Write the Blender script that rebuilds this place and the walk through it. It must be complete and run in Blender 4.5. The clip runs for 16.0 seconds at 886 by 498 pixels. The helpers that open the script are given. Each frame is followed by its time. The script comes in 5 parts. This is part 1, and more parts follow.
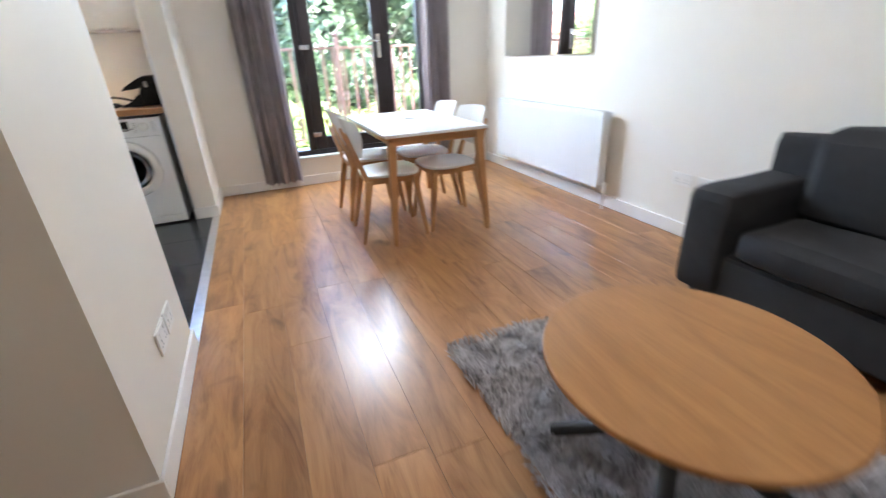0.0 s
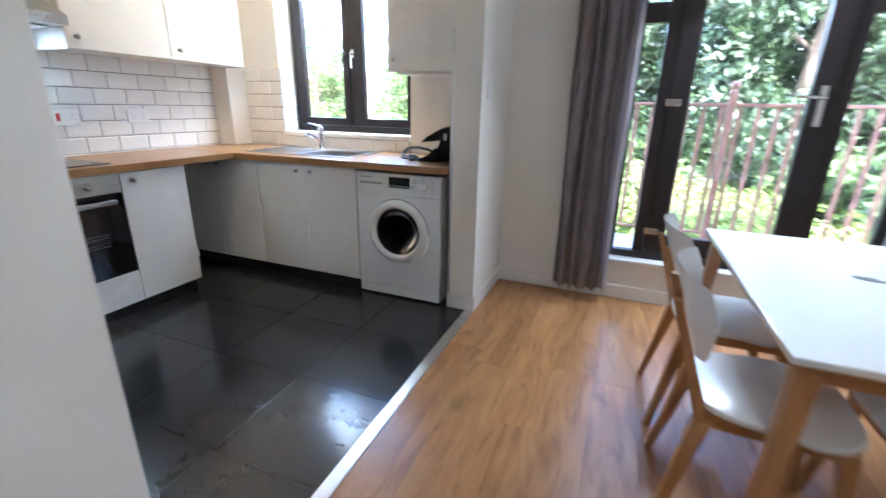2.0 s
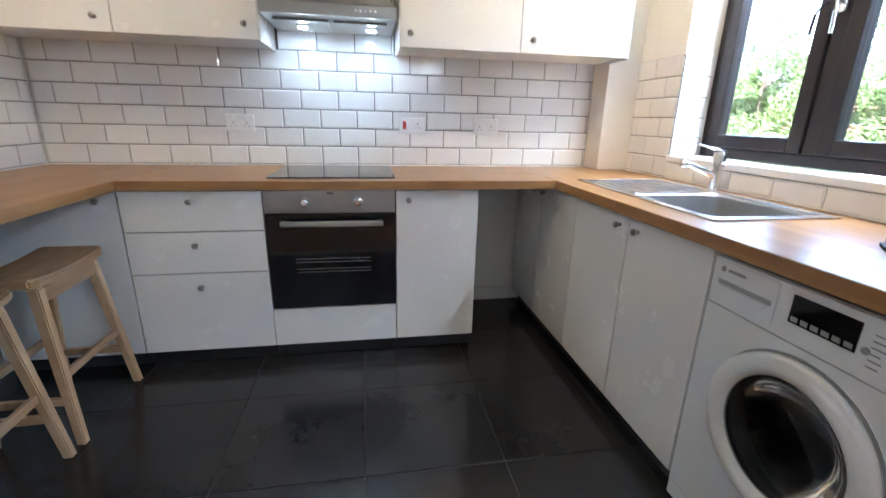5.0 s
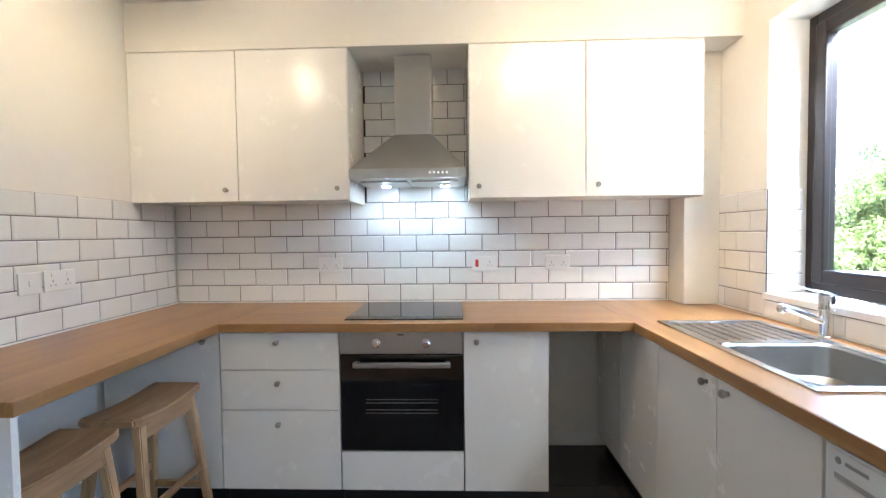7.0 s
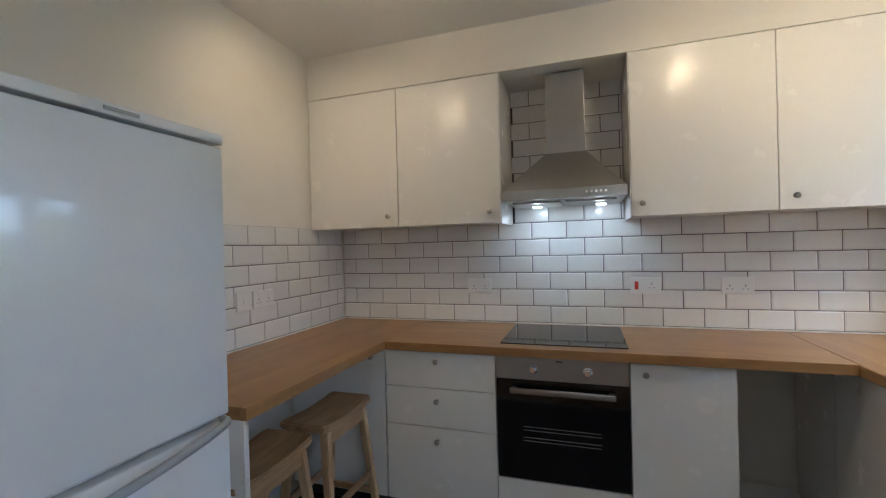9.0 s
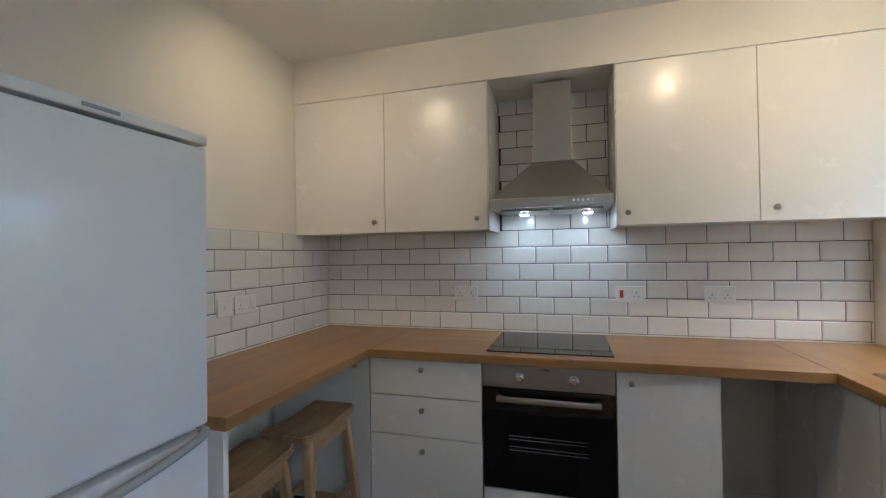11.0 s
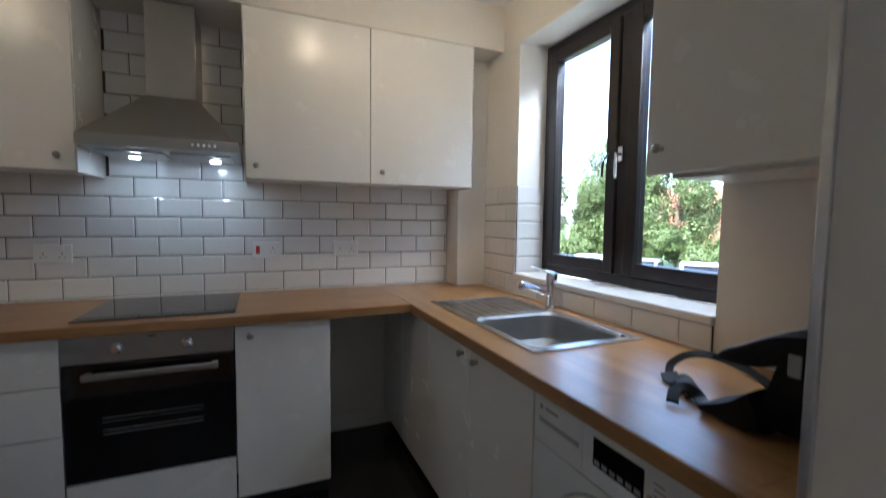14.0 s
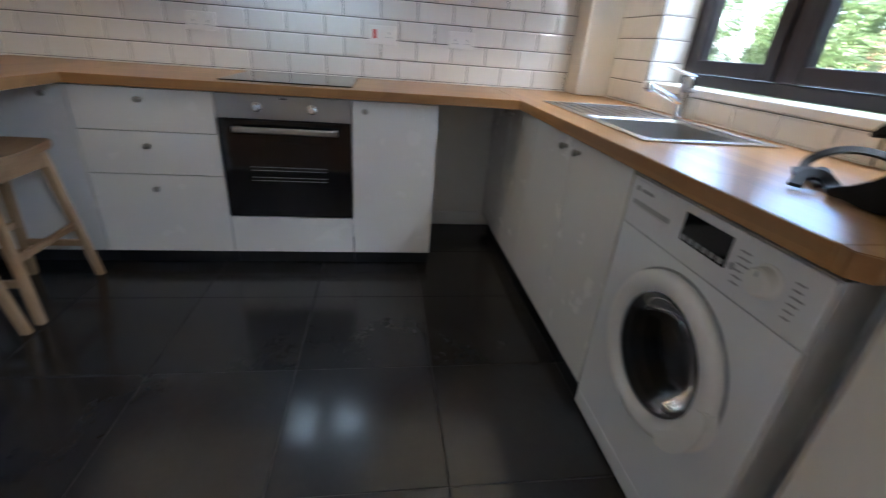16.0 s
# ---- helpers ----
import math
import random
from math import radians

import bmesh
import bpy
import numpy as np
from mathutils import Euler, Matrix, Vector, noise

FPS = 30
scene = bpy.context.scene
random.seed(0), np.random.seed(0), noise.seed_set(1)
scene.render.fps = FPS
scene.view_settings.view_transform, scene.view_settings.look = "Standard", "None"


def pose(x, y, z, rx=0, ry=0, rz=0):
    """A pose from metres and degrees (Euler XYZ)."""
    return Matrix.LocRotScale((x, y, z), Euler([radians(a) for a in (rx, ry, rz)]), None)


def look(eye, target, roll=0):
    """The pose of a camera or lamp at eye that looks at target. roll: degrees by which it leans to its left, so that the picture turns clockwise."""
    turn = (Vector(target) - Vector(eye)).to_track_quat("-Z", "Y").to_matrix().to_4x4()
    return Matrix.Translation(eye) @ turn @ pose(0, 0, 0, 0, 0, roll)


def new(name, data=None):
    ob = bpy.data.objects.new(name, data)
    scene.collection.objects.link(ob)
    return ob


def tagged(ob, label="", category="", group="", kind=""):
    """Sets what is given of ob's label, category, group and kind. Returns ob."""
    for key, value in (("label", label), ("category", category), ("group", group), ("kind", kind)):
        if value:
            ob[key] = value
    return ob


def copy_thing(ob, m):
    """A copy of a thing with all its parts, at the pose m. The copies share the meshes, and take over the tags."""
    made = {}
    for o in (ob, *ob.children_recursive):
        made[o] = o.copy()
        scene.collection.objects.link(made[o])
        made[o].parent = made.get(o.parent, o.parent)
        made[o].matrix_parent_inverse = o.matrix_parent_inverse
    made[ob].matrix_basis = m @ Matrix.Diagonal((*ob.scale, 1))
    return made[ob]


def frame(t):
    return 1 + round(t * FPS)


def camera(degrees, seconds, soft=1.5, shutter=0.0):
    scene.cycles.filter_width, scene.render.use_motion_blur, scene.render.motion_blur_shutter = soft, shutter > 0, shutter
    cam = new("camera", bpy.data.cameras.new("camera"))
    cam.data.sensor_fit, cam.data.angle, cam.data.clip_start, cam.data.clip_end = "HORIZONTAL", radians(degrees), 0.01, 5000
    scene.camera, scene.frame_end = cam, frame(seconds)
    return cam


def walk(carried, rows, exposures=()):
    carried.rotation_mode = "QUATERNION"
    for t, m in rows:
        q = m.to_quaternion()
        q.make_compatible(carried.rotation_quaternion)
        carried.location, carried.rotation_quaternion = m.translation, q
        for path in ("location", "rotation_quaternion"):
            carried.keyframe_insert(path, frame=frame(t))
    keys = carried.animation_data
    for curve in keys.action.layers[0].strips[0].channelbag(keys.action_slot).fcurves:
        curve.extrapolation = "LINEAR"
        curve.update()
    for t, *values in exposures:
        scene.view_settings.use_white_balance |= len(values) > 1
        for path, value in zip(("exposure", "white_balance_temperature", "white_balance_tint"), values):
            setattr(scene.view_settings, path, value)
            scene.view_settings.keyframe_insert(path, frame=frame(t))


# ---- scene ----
cam = camera(91.6, 16.0, 1.2, 0.5)
EXPOSURES = [(0, 5.85, 5850, 10), (1, 5.55, 5700, 10), (2, 5.2, 5450, 10), (4.5, 5.2, 5600, 10), (7, 5.3, 5850, 10), (8, 4.7, 6050, 10), (9, 4.15, 5950, 10),
             (11.5, 4.2, 5950, 10), (12.5, 4.33, 5800, 10), (13.5, 3.85, 5700, 10), (14.5, 3.45, 5600, 10), (15, 3.55, 5600, 10), (15.5, 3.95, 5600, 10), (16, 4.5, 5650, 10)]
PATH = [
    (0, (0.229, 0.059, 1.192), (0.907, 1.749, 0.367), -2.6),
    (0.5, (0.357, 0.441, 1.219), (0.714, 2.22, 0.377), -0.1),
    (1, (0.45, 0.864, 1.216), (0.536, 2.695, 0.416), -3.3),
    (1.5, (0.525, 1.242, 1.257), (0.263, 3.081, 0.515), 0.1),
    (2, (0.526, 1.641, 1.25), (-0.181, 3.404, 0.624), 1.1),
    (2.5, (0.472, 1.958, 1.233), (-0.52, 3.592, 0.646), 0.4),
    (3, (0.331, 2.266, 1.201), (-1.005, 3.61, 0.562), 2.5),
    (3.5, (0.183, 2.538, 1.213), (-1.379, 3.637, 0.621), 1.5),
    (4, (0.099, 2.841, 1.186), (-1.594, 3.637, 0.478), -0.7),
    (4.5, (-0.052, 2.998, 1.182), (-1.851, 3.481, 0.454), 1.6),
    (7, (-0.039, 3.193, 1.335), (-2.037, 3.121, 1.262), -0.7),
    (7.5, (-0.043, 3.203, 1.367), (-2.042, 3.145, 1.385), -1.4),
    (8, (-0.045, 3.192, 1.388), (-2.043, 3.099, 1.426), -1.3),
    (8.5, (-0.044, 3.127, 1.369), (-2.018, 2.81, 1.409), -1.0),
    (9, (-0.035, 3.046, 1.392), (-1.931, 2.411, 1.385), -1.5),
    (11.5, (-0.055, 3.028, 1.389), (-1.99, 2.529, 1.446), -0.3),
    (12, (-0.092, 3.097, 1.405), (-2.081, 2.907, 1.487), -0.2),
    (12.5, (-0.1, 3.152, 1.41), (-2.094, 3.269, 1.521), -0.2),
    (13, (-0.094, 3.234, 1.39), (-2.035, 3.709, 1.485), -0.4),
    (13.5, (-0.063, 3.319, 1.401), (-1.929, 4.034, 1.471), -0.1),
    (14, (-0.048, 3.322, 1.333), (-1.885, 4.1, 1.196), 0.7),
    (14.5, (-0.021, 3.36, 1.266), (-1.838, 4.082, 0.845), 1.1),
    (15, (0.006, 3.384, 1.189), (-1.788, 4.005, 0.56), 2.3),
    (15.5, (0.032, 3.397, 1.145), (-1.688, 3.989, 0.313), 4.0),
    (16, (0.025, 3.348, 1.13), (-1.757, 3.637, 0.269), 4.6),
]
walk(cam, [(t, look(eye, target, roll)) for t, eye, target, roll in PATH], EXPOSURES)
ROOM_POWER = 0.45
WALL_E = 2.72
FRIDGE_Y = 2.045
CTX, CTY, CTR = 1.15, 0.66, 0.376
SOFA_X, SOFA_Y = 2.06, 1.44
DOOR_SKY, WINDOW_SKY = 2.0, 4.4

# ---- world and light ----
world = bpy.data.worlds.new("daylight")
scene.world = world
world.use_nodes = True
wn = world.node_tree
sky = wn.nodes.new("ShaderNodeTexSky")
sky.sky_type, sky.sun_disc = "NISHITA", False
sky.sun_elevation, sky.sun_rotation = radians(48), radians(160)
sky.air_density, sky.dust_density = 1.0, 2.5
wn.nodes["Background"].inputs["Strength"].default_value = 0.15
wn.links.new(sky.outputs[0], wn.nodes["Background"].inputs["Color"])

sun_data = bpy.data.lights.new("sun", "SUN")
sun_data.energy, sun_data.angle, sun_data.color = 2.2, radians(0.6), (1.0, 0.95, 0.87)
sun = new("sun", sun_data)
sun.matrix_world = look((0.0, 0.0, 30.0), (-3.0, 8.0, 20.5))


def lamp(name, kind, where, aim, power, colour, size=0.05, cone=120, blend=0.6):
    data = bpy.data.lights.new(name, kind)
    data.energy, data.color = power, colour
    if kind == "SPOT":
        data.spot_size, data.spot_blend, data.shadow_soft_size = radians(cone), blend, size
    elif kind == "POINT":
        data.shadow_soft_size = size
    ob = new(name, data)
    ob.matrix_world = look(where, aim)
    return ob


WARM, COOL = (1.0, 0.74, 0.44), (0.72, 0.88, 1.0)
SPOTS = [((-1.40, 2.06, 2.47), (-2.36, 2.45, 1.70)), ((-1.64, 1.95, 2.49), (-2.00, 1.40, 1.60)),
         ((-1.58, 3.64, 2.47), (-2.36, 3.60, 1.70)), ((-1.58, 3.86, 2.47), (-2.05, 4.68, 1.85))]
for (at, aim), power in zip(SPOTS, (0.44, 0.36, 0.62, 0.85)):
    lamp("spot_light", "SPOT", at, aim, power, WARM, 0.035, 150, 1.0)
for y in (2.789, 3.122):
    lamp("hood_light", "SPOT", (-2.50, y, 1.597), (-2.70, y, 1.42), 0.060, COOL, 0.02, 120, 1.0)
# fill lamp added to brighten the living room, without a known source
lamp("ceiling_light", "POINT", (1.2, 0.6, 2.36), (1.2, 0.6, 0), ROOM_POWER, (1.0, 0.88, 0.74), 0.12)
# area lamp added in the head of the patio door's opening, standing in for sky
sky_data = bpy.data.lights.new("sky_light", "AREA")
sky_data.shape, sky_data.size, sky_data.size_y, sky_data.energy, sky_data.color = "RECTANGLE", 1.35, 0.26, DOOR_SKY, (0.86, 0.94, 1.0)
new("sky_light", sky_data).matrix_world = look((1.25, 4.735, 2.10), (2.20, 3.65, 0.75))
# lamp strip added out of view outside the window head, also for sky
win_data = bpy.data.lights.new("sky_light", "AREA")
win_data.shape, win_data.size, win_data.size_y, win_data.energy, win_data.color = "RECTANGLE", 1.12, 0.10, WINDOW_SKY, (0.86, 0.94, 1.0)
new("sky_light", win_data).matrix_world = look((-1.575, 4.965, 2.33), (-1.575, 4.4, 1.55))


# ---- node helpers and materials ----
class Nodes:
    def __init__(self, name):
        self.mat = bpy.data.materials.new(name)
        self.mat.use_nodes = True
        self.t = self.mat.node_tree
        self.b = self.t.nodes["Principled BSDF"]

    def add(self, kind, **sockets):
        n = self.t.nodes.new(kind)
        for k, v in sockets.items():
            self.plug(n.inputs[k.replace("_", " ")], v)
        return n

    def plug(self, sock, v):
        if isinstance(v, bpy.types.NodeSocket):
            self.t.links.new(v, sock)
        else:
            sock.default_value = v

    def set(self, **kw):
        for k, v in kw.items():
            self.plug(self.b.inputs[k.replace("_", " ")], v)
        return self

    def coords(self, scale=(1, 1, 1), shift=0.0, rot=(0, 0, 0)):
        src = self.add("ShaderNodeTexCoord").outputs["Object"]
        if shift:
            rnd = self.add("ShaderNodeObjectInfo").outputs["Random"]
            mul = self.add("ShaderNodeMath")
            mul.operation = "MULTIPLY"
            self.plug(mul.inputs[0], rnd)
            mul.inputs[1].default_value = shift
            va = self.add("ShaderNodeVectorMath")
            self.plug(va.inputs[0], src)
            self.plug(va.inputs[1], mul.outputs[0])
            src = va.outputs[0]
        m = self.add("ShaderNodeMapping", Vector=src)
        m.inputs["Scale"].default_value = scale
        m.inputs["Rotation"].default_value = rot
        return m.outputs[0]

    def noise(self, vec, scale, detail=4.0, rough=0.55, distort=0.0):
        return self.add("ShaderNodeTexNoise", Vector=vec, Scale=scale, Detail=detail, Roughness=rough, Distortion=distort).outputs["Fac"]

    def ramp(self, fac, *stops):
        r = self.add("ShaderNodeValToRGB", Fac=fac).color_ramp
        while len(r.elements) < len(stops):
            r.elements.new(0.5)
        for e, (p, c) in zip(r.elements, stops):
            e.position = p
            e.color = (*c, 1) if len(c) == 3 else c
        return r.id_data.nodes[-1].outputs["Color"]

    def mix(self, fac, a, b, mode="MIX"):
        m = self.t.nodes.new("ShaderNodeMix")
        m.data_type, m.blend_type = "RGBA", mode
        for i, v in ((0, fac), (6, a), (7, b)):
            self.plug(m.inputs[i], v)
        return m.outputs[2]

    def math(self, op, a, b):
        m = self.t.nodes.new("ShaderNodeMath")
        m.operation = op
        self.plug(m.inputs[0], a)
        self.plug(m.inputs[1], b)
        return m.outputs[0]

    def bump(self, height, strength=0.2, distance=0.002):
        n = self.add("ShaderNodeBump", Height=height, Strength=strength, Distance=distance)
        self.plug(self.b.inputs["Normal"], n.outputs[0])
        return self


def rgb(r, g, b):
    return (r, g, b, 1.0)


def plain(name, colour, rough=0.5, metal=0.0, vary=0.06, size=6.0, bump=0.05, fine=300.0, coat=0.0):
    m = Nodes(name)
    v = m.coords()
    big, small = m.noise(v, size), m.noise(v, fine, 2.0)
    lo = tuple(c * (1 - vary) for c in colour)
    hi = tuple(min(1.0, c * (1 + vary)) for c in colour)
    col = m.ramp(big, (0.3, lo), (0.7, hi))
    r = m.add("ShaderNodeMapRange", Value=m.noise(v, size * 2.7), To_Min=rough * 0.95, To_Max=min(1, rough * 1.05)).outputs[0]
    m.set(Base_Color=col, Roughness=r, Metallic=metal, Coat_Weight=coat)
    if bump:
        m.bump(small, bump, 0.001)
    return m.mat


def wood(name, dark, mid, light, axis, rough=0.4, shift=0.0, strip=None, knots=False, bump=0.08, tone=0.0, fine=0.32):
    m = Nodes(name)
    long = [1.0, 1.0, 1.0]
    long[axis] = 0.07
    v = m.coords(tuple(long), shift)
    wide = [1.0, 1.0, 1.0]
    wide[axis] = 0.18
    u = m.coords(tuple(wide), shift)
    grain = m.noise(v, 60, 6, 0.65, 0.6)
    flow = m.noise(u, 9, 4, 0.6, 1.6)
    col = m.ramp(m.math("ADD", m.math("MULTIPLY", grain, fine), m.math("MULTIPLY", flow, 1 - fine)), (0.33, dark), (0.5, mid), (0.66, light))
    if knots:
        kw = [1.0, 1.0, 1.0]
        kw[axis] = 0.42
        k = m.noise(m.coords(tuple(kw), shift), 6.5, 2, 0.5, 0.5)
        col = m.mix(m.ramp(k, (0.64, (0, 0, 0)), (0.80, (1, 1, 1))), col, rgb(*(c * 0.5 for c in dark)))
    if strip:
        sx = [1 / strip] * 3
        sx[axis] = 1 / 0.35
        cell = m.add("ShaderNodeTexVoronoi", Vector=m.coords(tuple(sx)), Scale=1.0, Randomness=0.25)
        sep = m.add("ShaderNodeSeparateColor", Color=cell.outputs["Color"])
        col = m.mix(0.30, m.mix(0.45, col, rgb(*mid)), m.mix(sep.outputs[0], rgb(*dark), rgb(*light)))
    if tone:
        rnd = m.add("ShaderNodeObjectInfo").outputs["Random"]
        k = m.add("ShaderNodeMapRange", Value=rnd, To_Min=1 - tone, To_Max=1 + tone).outputs[0]
        hsv = m.add("ShaderNodeHueSaturation", Color=col, Value=k)
        col = hsv.outputs[0]
    m.set(Base_Color=col, Roughness=m.add("ShaderNodeMapRange", Value=flow, To_Min=rough * 0.85, To_Max=rough * 1.2).outputs[0])
    return m.bump(grain, bump, 0.001).mat


WALL = plain("wall_paint", (0.80, 0.765, 0.70), 0.6, 0, 0.025, 1.6, 0.12, 160)
CEIL = plain("ceiling_paint", (0.82, 0.80, 0.77), 0.75, 0, 0.02, 1.2, 0.10, 120)
TRIM = plain("trim_gloss_white", (0.82, 0.80, 0.77), 0.3, 0, 0.03, 4, 0.03)
CAB = plain("cabinet_white_satin", (0.82, 0.80, 0.765), 0.27, 0, 0.006, 3, 0.015, 60)
CARCASS = plain("carcass_white", (0.76, 0.75, 0.73), 0.45, 0, 0.03, 4)
PLINTH = plain("plinth_black", (0.02, 0.02, 0.022), 0.4)
FLOOR_WOOD = wood("laminate_oak", (0.23, 0.098, 0.034), (0.39, 0.187, 0.070), (0.48, 0.25, 0.10), 1, 0.29, 31.0, None, True, 0.02, 0.13, 0.16)
WORK_X = wood("worktop_oak_x", (0.22, 0.102, 0.033), (0.345, 0.176, 0.064), (0.45, 0.248, 0.096), 0, 0.31, 0, 0.045, False, 0.005)
WORK_Y = wood("worktop_oak_y", (0.22, 0.102, 0.033), (0.345, 0.176, 0.064), (0.45, 0.248, 0.096), 1, 0.31, 0, 0.045, False, 0.005)
OAK = wood("oak_lacquer", (0.36, 0.17, 0.06), (0.50, 0.26, 0.105), (0.60, 0.34, 0.155), 2, 0.38, 3.0)
OAK_X = wood("oak_lacquer_flat", (0.36, 0.17, 0.06), (0.47, 0.235, 0.09), (0.56, 0.30, 0.13), 0, 0.34, 3.0)
TABLE_OAK = wood("coffee_table_oak", (0.33, 0.15, 0.045), (0.40, 0.19, 0.060), (0.46, 0.23, 0.078), 1, 0.36, 3.0)
STOOL_W = wood("stool_rubberwood", (0.34, 0.20, 0.10), (0.47, 0.30, 0.16), (0.58, 0.40, 0.235), 2, 0.5, 5.0)
STOOL_S = wood("stool_seat_wood", (0.27, 0.155, 0.075), (0.38, 0.23, 0.12), (0.48, 0.31, 0.17), 0, 0.5, 5.0)
WHITE_LAC = plain("white_lacquer", (0.84, 0.84, 0.84), 0.22, 0, 0.015, 4, 0.0)
ENAMEL = plain("white_enamel", (0.80, 0.81, 0.82), 0.22, 0, 0.015, 4, 0.02, 60, 0.3)
PLASTIC = plain("white_plastic", (0.80, 0.79, 0.76), 0.35, 0, 0.02, 8, 0.02)
GREYPL = plain("grey_plastic", (0.35, 0.36, 0.37), 0.35)
BLACKPL = plain("black_plastic", (0.016, 0.016, 0.017), 0.32)
BLACKMET = plain("black_metal", (0.02, 0.02, 0.02), 0.45)
CHROME = plain("chrome", (0.78, 0.78, 0.79), 0.12, 1.0, 0.03, 8, 0.0)
NICKEL = plain("brushed_nickel", (0.38, 0.355, 0.32), 0.30, 1.0, 0.05, 30, 0.0)
ALU = plain("aluminium_strip", (0.70, 0.70, 0.70), 0.34, 1.0, 0.08, 20, 0.08)
UPVC = plain("dark_brown_frame", (0.016, 0.010, 0.010), 0.42, 0, 0.25, 20, 0.10, 140)
GROUT = plain("dark_grout", (0.05, 0.047, 0.044), 0.85, 0, 0.2, 20, 0.2)
GROUT_F = plain("floor_grout", (0.035, 0.034, 0.033), 0.8, 0, 0.3, 14, 0.2)
SEAL = plain("white_sealant", (0.82, 0.81, 0.78), 0.45)
RED = plain("red_switch", (0.55, 0.03, 0.02), 0.35)
CURTAIN = plain("grey_curtain_cloth", (0.47, 0.415, 0.42), 0.9, 0, 0.10, 5, 0.35, 700)
SOFA = plain("charcoal_sofa_fabric", (0.026, 0.027, 0.031), 0.9, 0, 0.25, 6, 0.5, 900)
BAGCLOTH = plain("black_nylon", (0.007, 0.007, 0.008), 0.55, 0, 0.3, 20, 0.4, 900)
BAGPAD = plain("grey_blue_webbing", (0.010, 0.011, 0.014), 0.6, 0, 0.2, 30, 0.4, 700)
UNDERLAY = plain("plank_joint_brown", (0.20, 0.10, 0.042), 0.8)
for cloth in (BAGCLOTH, BAGPAD):
    cloth.node_tree.nodes["Principled BSDF"].inputs["Specular IOR Level"].default_value = 0.2
INK = plain("grey_print", (0.30, 0.30, 0.31), 0.5, 0, 0, 4, 0)


def steel(name, axis, colour=(0.43, 0.42, 0.40), rough=0.34):
    m = Nodes(name)
    s = [260.0, 260.0, 260.0]
    s[axis] = 3.0
    g = m.noise(m.coords(tuple(s)), 1.0, 3)
    big = m.noise(m.coords(), 5.0)
    m.set(Base_Color=m.ramp(big, (0.3, tuple(c * 0.92 for c in colour)), (0.7, colour)), Metallic=1.0,
          Roughness=m.add("ShaderNodeMapRange", Value=g, To_Min=rough * 0.7, To_Max=rough * 1.35).outputs[0])
    return m.bump(g, 0.05, 0.0005).mat


STEEL_Y = steel("brushed_steel_y", 1)
STEEL_BOWL = steel("satin_bowl_steel", 0, (0.66, 0.66, 0.65), 0.5)
STEEL_X = steel("brushed_steel_x", 0, (0.58, 0.58, 0.58), 0.24)


def glossy_black(name):
    m = Nodes(name)
    n = m.noise(m.coords(), 7, 5)
    m.set(Base_Color=rgb(0.006, 0.006, 0.007), Roughness=m.add("ShaderNodeMapRange", Value=n, To_Min=0.03, To_Max=0.10).outputs[0])
    return m.mat


BLACKGLASS = glossy_black("black_glass")


def glass(name, tint=(1, 1, 1), rough=0.0, ior=1.45):
    m = Nodes(name)
    m.set(Base_Color=rgb(*tint), Roughness=rough, Transmission_Weight=1.0, IOR=ior)
    return m.mat


GLASS = glass("window_glass")
DARKGLASS = glass("drum_glass", (0.15, 0.155, 0.165), 0.0, 1.2)


def mirror_mat():
    m = Nodes("mirror_silver")
    m.set(Base_Color=rgb(0.9, 0.91, 0.91), Metallic=1.0, Roughness=0.008)
    return m.mat


MIRROR = mirror_mat()


def ceramic(name):
    m = Nodes(name)
    rnd = m.add("ShaderNodeObjectInfo").outputs["Random"]
    col = m.ramp(rnd, (0.0, (0.76, 0.745, 0.715)), (1.0, (0.84, 0.825, 0.795)))
    wave = m.noise(m.coords((1, 1, 1), 7.0), 16, 2)
    m.set(Base_Color=col, Roughness=0.11, Coat_Weight=0.2)
    return m.bump(wave, 0.10, 0.004).mat


TILE = ceramic("white_glazed_tile")


def slate(name):
    m = Nodes(name)
    v = m.coords((1, 1, 1), 9.0)
    a, b = m.noise(v, 3.2, 6, 0.6), m.noise(v, 38, 5, 0.65)
    rnd = m.add("ShaderNodeObjectInfo").outputs["Random"]
    col = m.ramp(m.math("ADD", m.math("MULTIPLY", a, 0.7), m.math("MULTIPLY", b, 0.3)), (0.3, (0.012, 0.012, 0.014)), (0.7, (0.031, 0.030, 0.031)))
    col = m.mix(0.5, col, m.mix(rnd, rgb(0.015, 0.015, 0.016), rgb(0.027, 0.026, 0.027)))
    m.set(Base_Color=col, Roughness=m.add("ShaderNodeMapRange", Value=a, To_Min=0.165, To_Max=0.20).outputs[0])
    return m.bump(b, 0.03, 0.001).mat


SLATE = slate("dark_floor_tile")


def emitter(name, colour, power):
    m = Nodes(name)
    m.set(Base_Color=rgb(*colour), Emission_Color=rgb(*colour), Emission_Strength=power)
    return m.mat


BULB_W, BULB_C = emitter("warm_bulb", (1, 0.8, 0.55), 4), emitter("cool_led", COOL, 7)


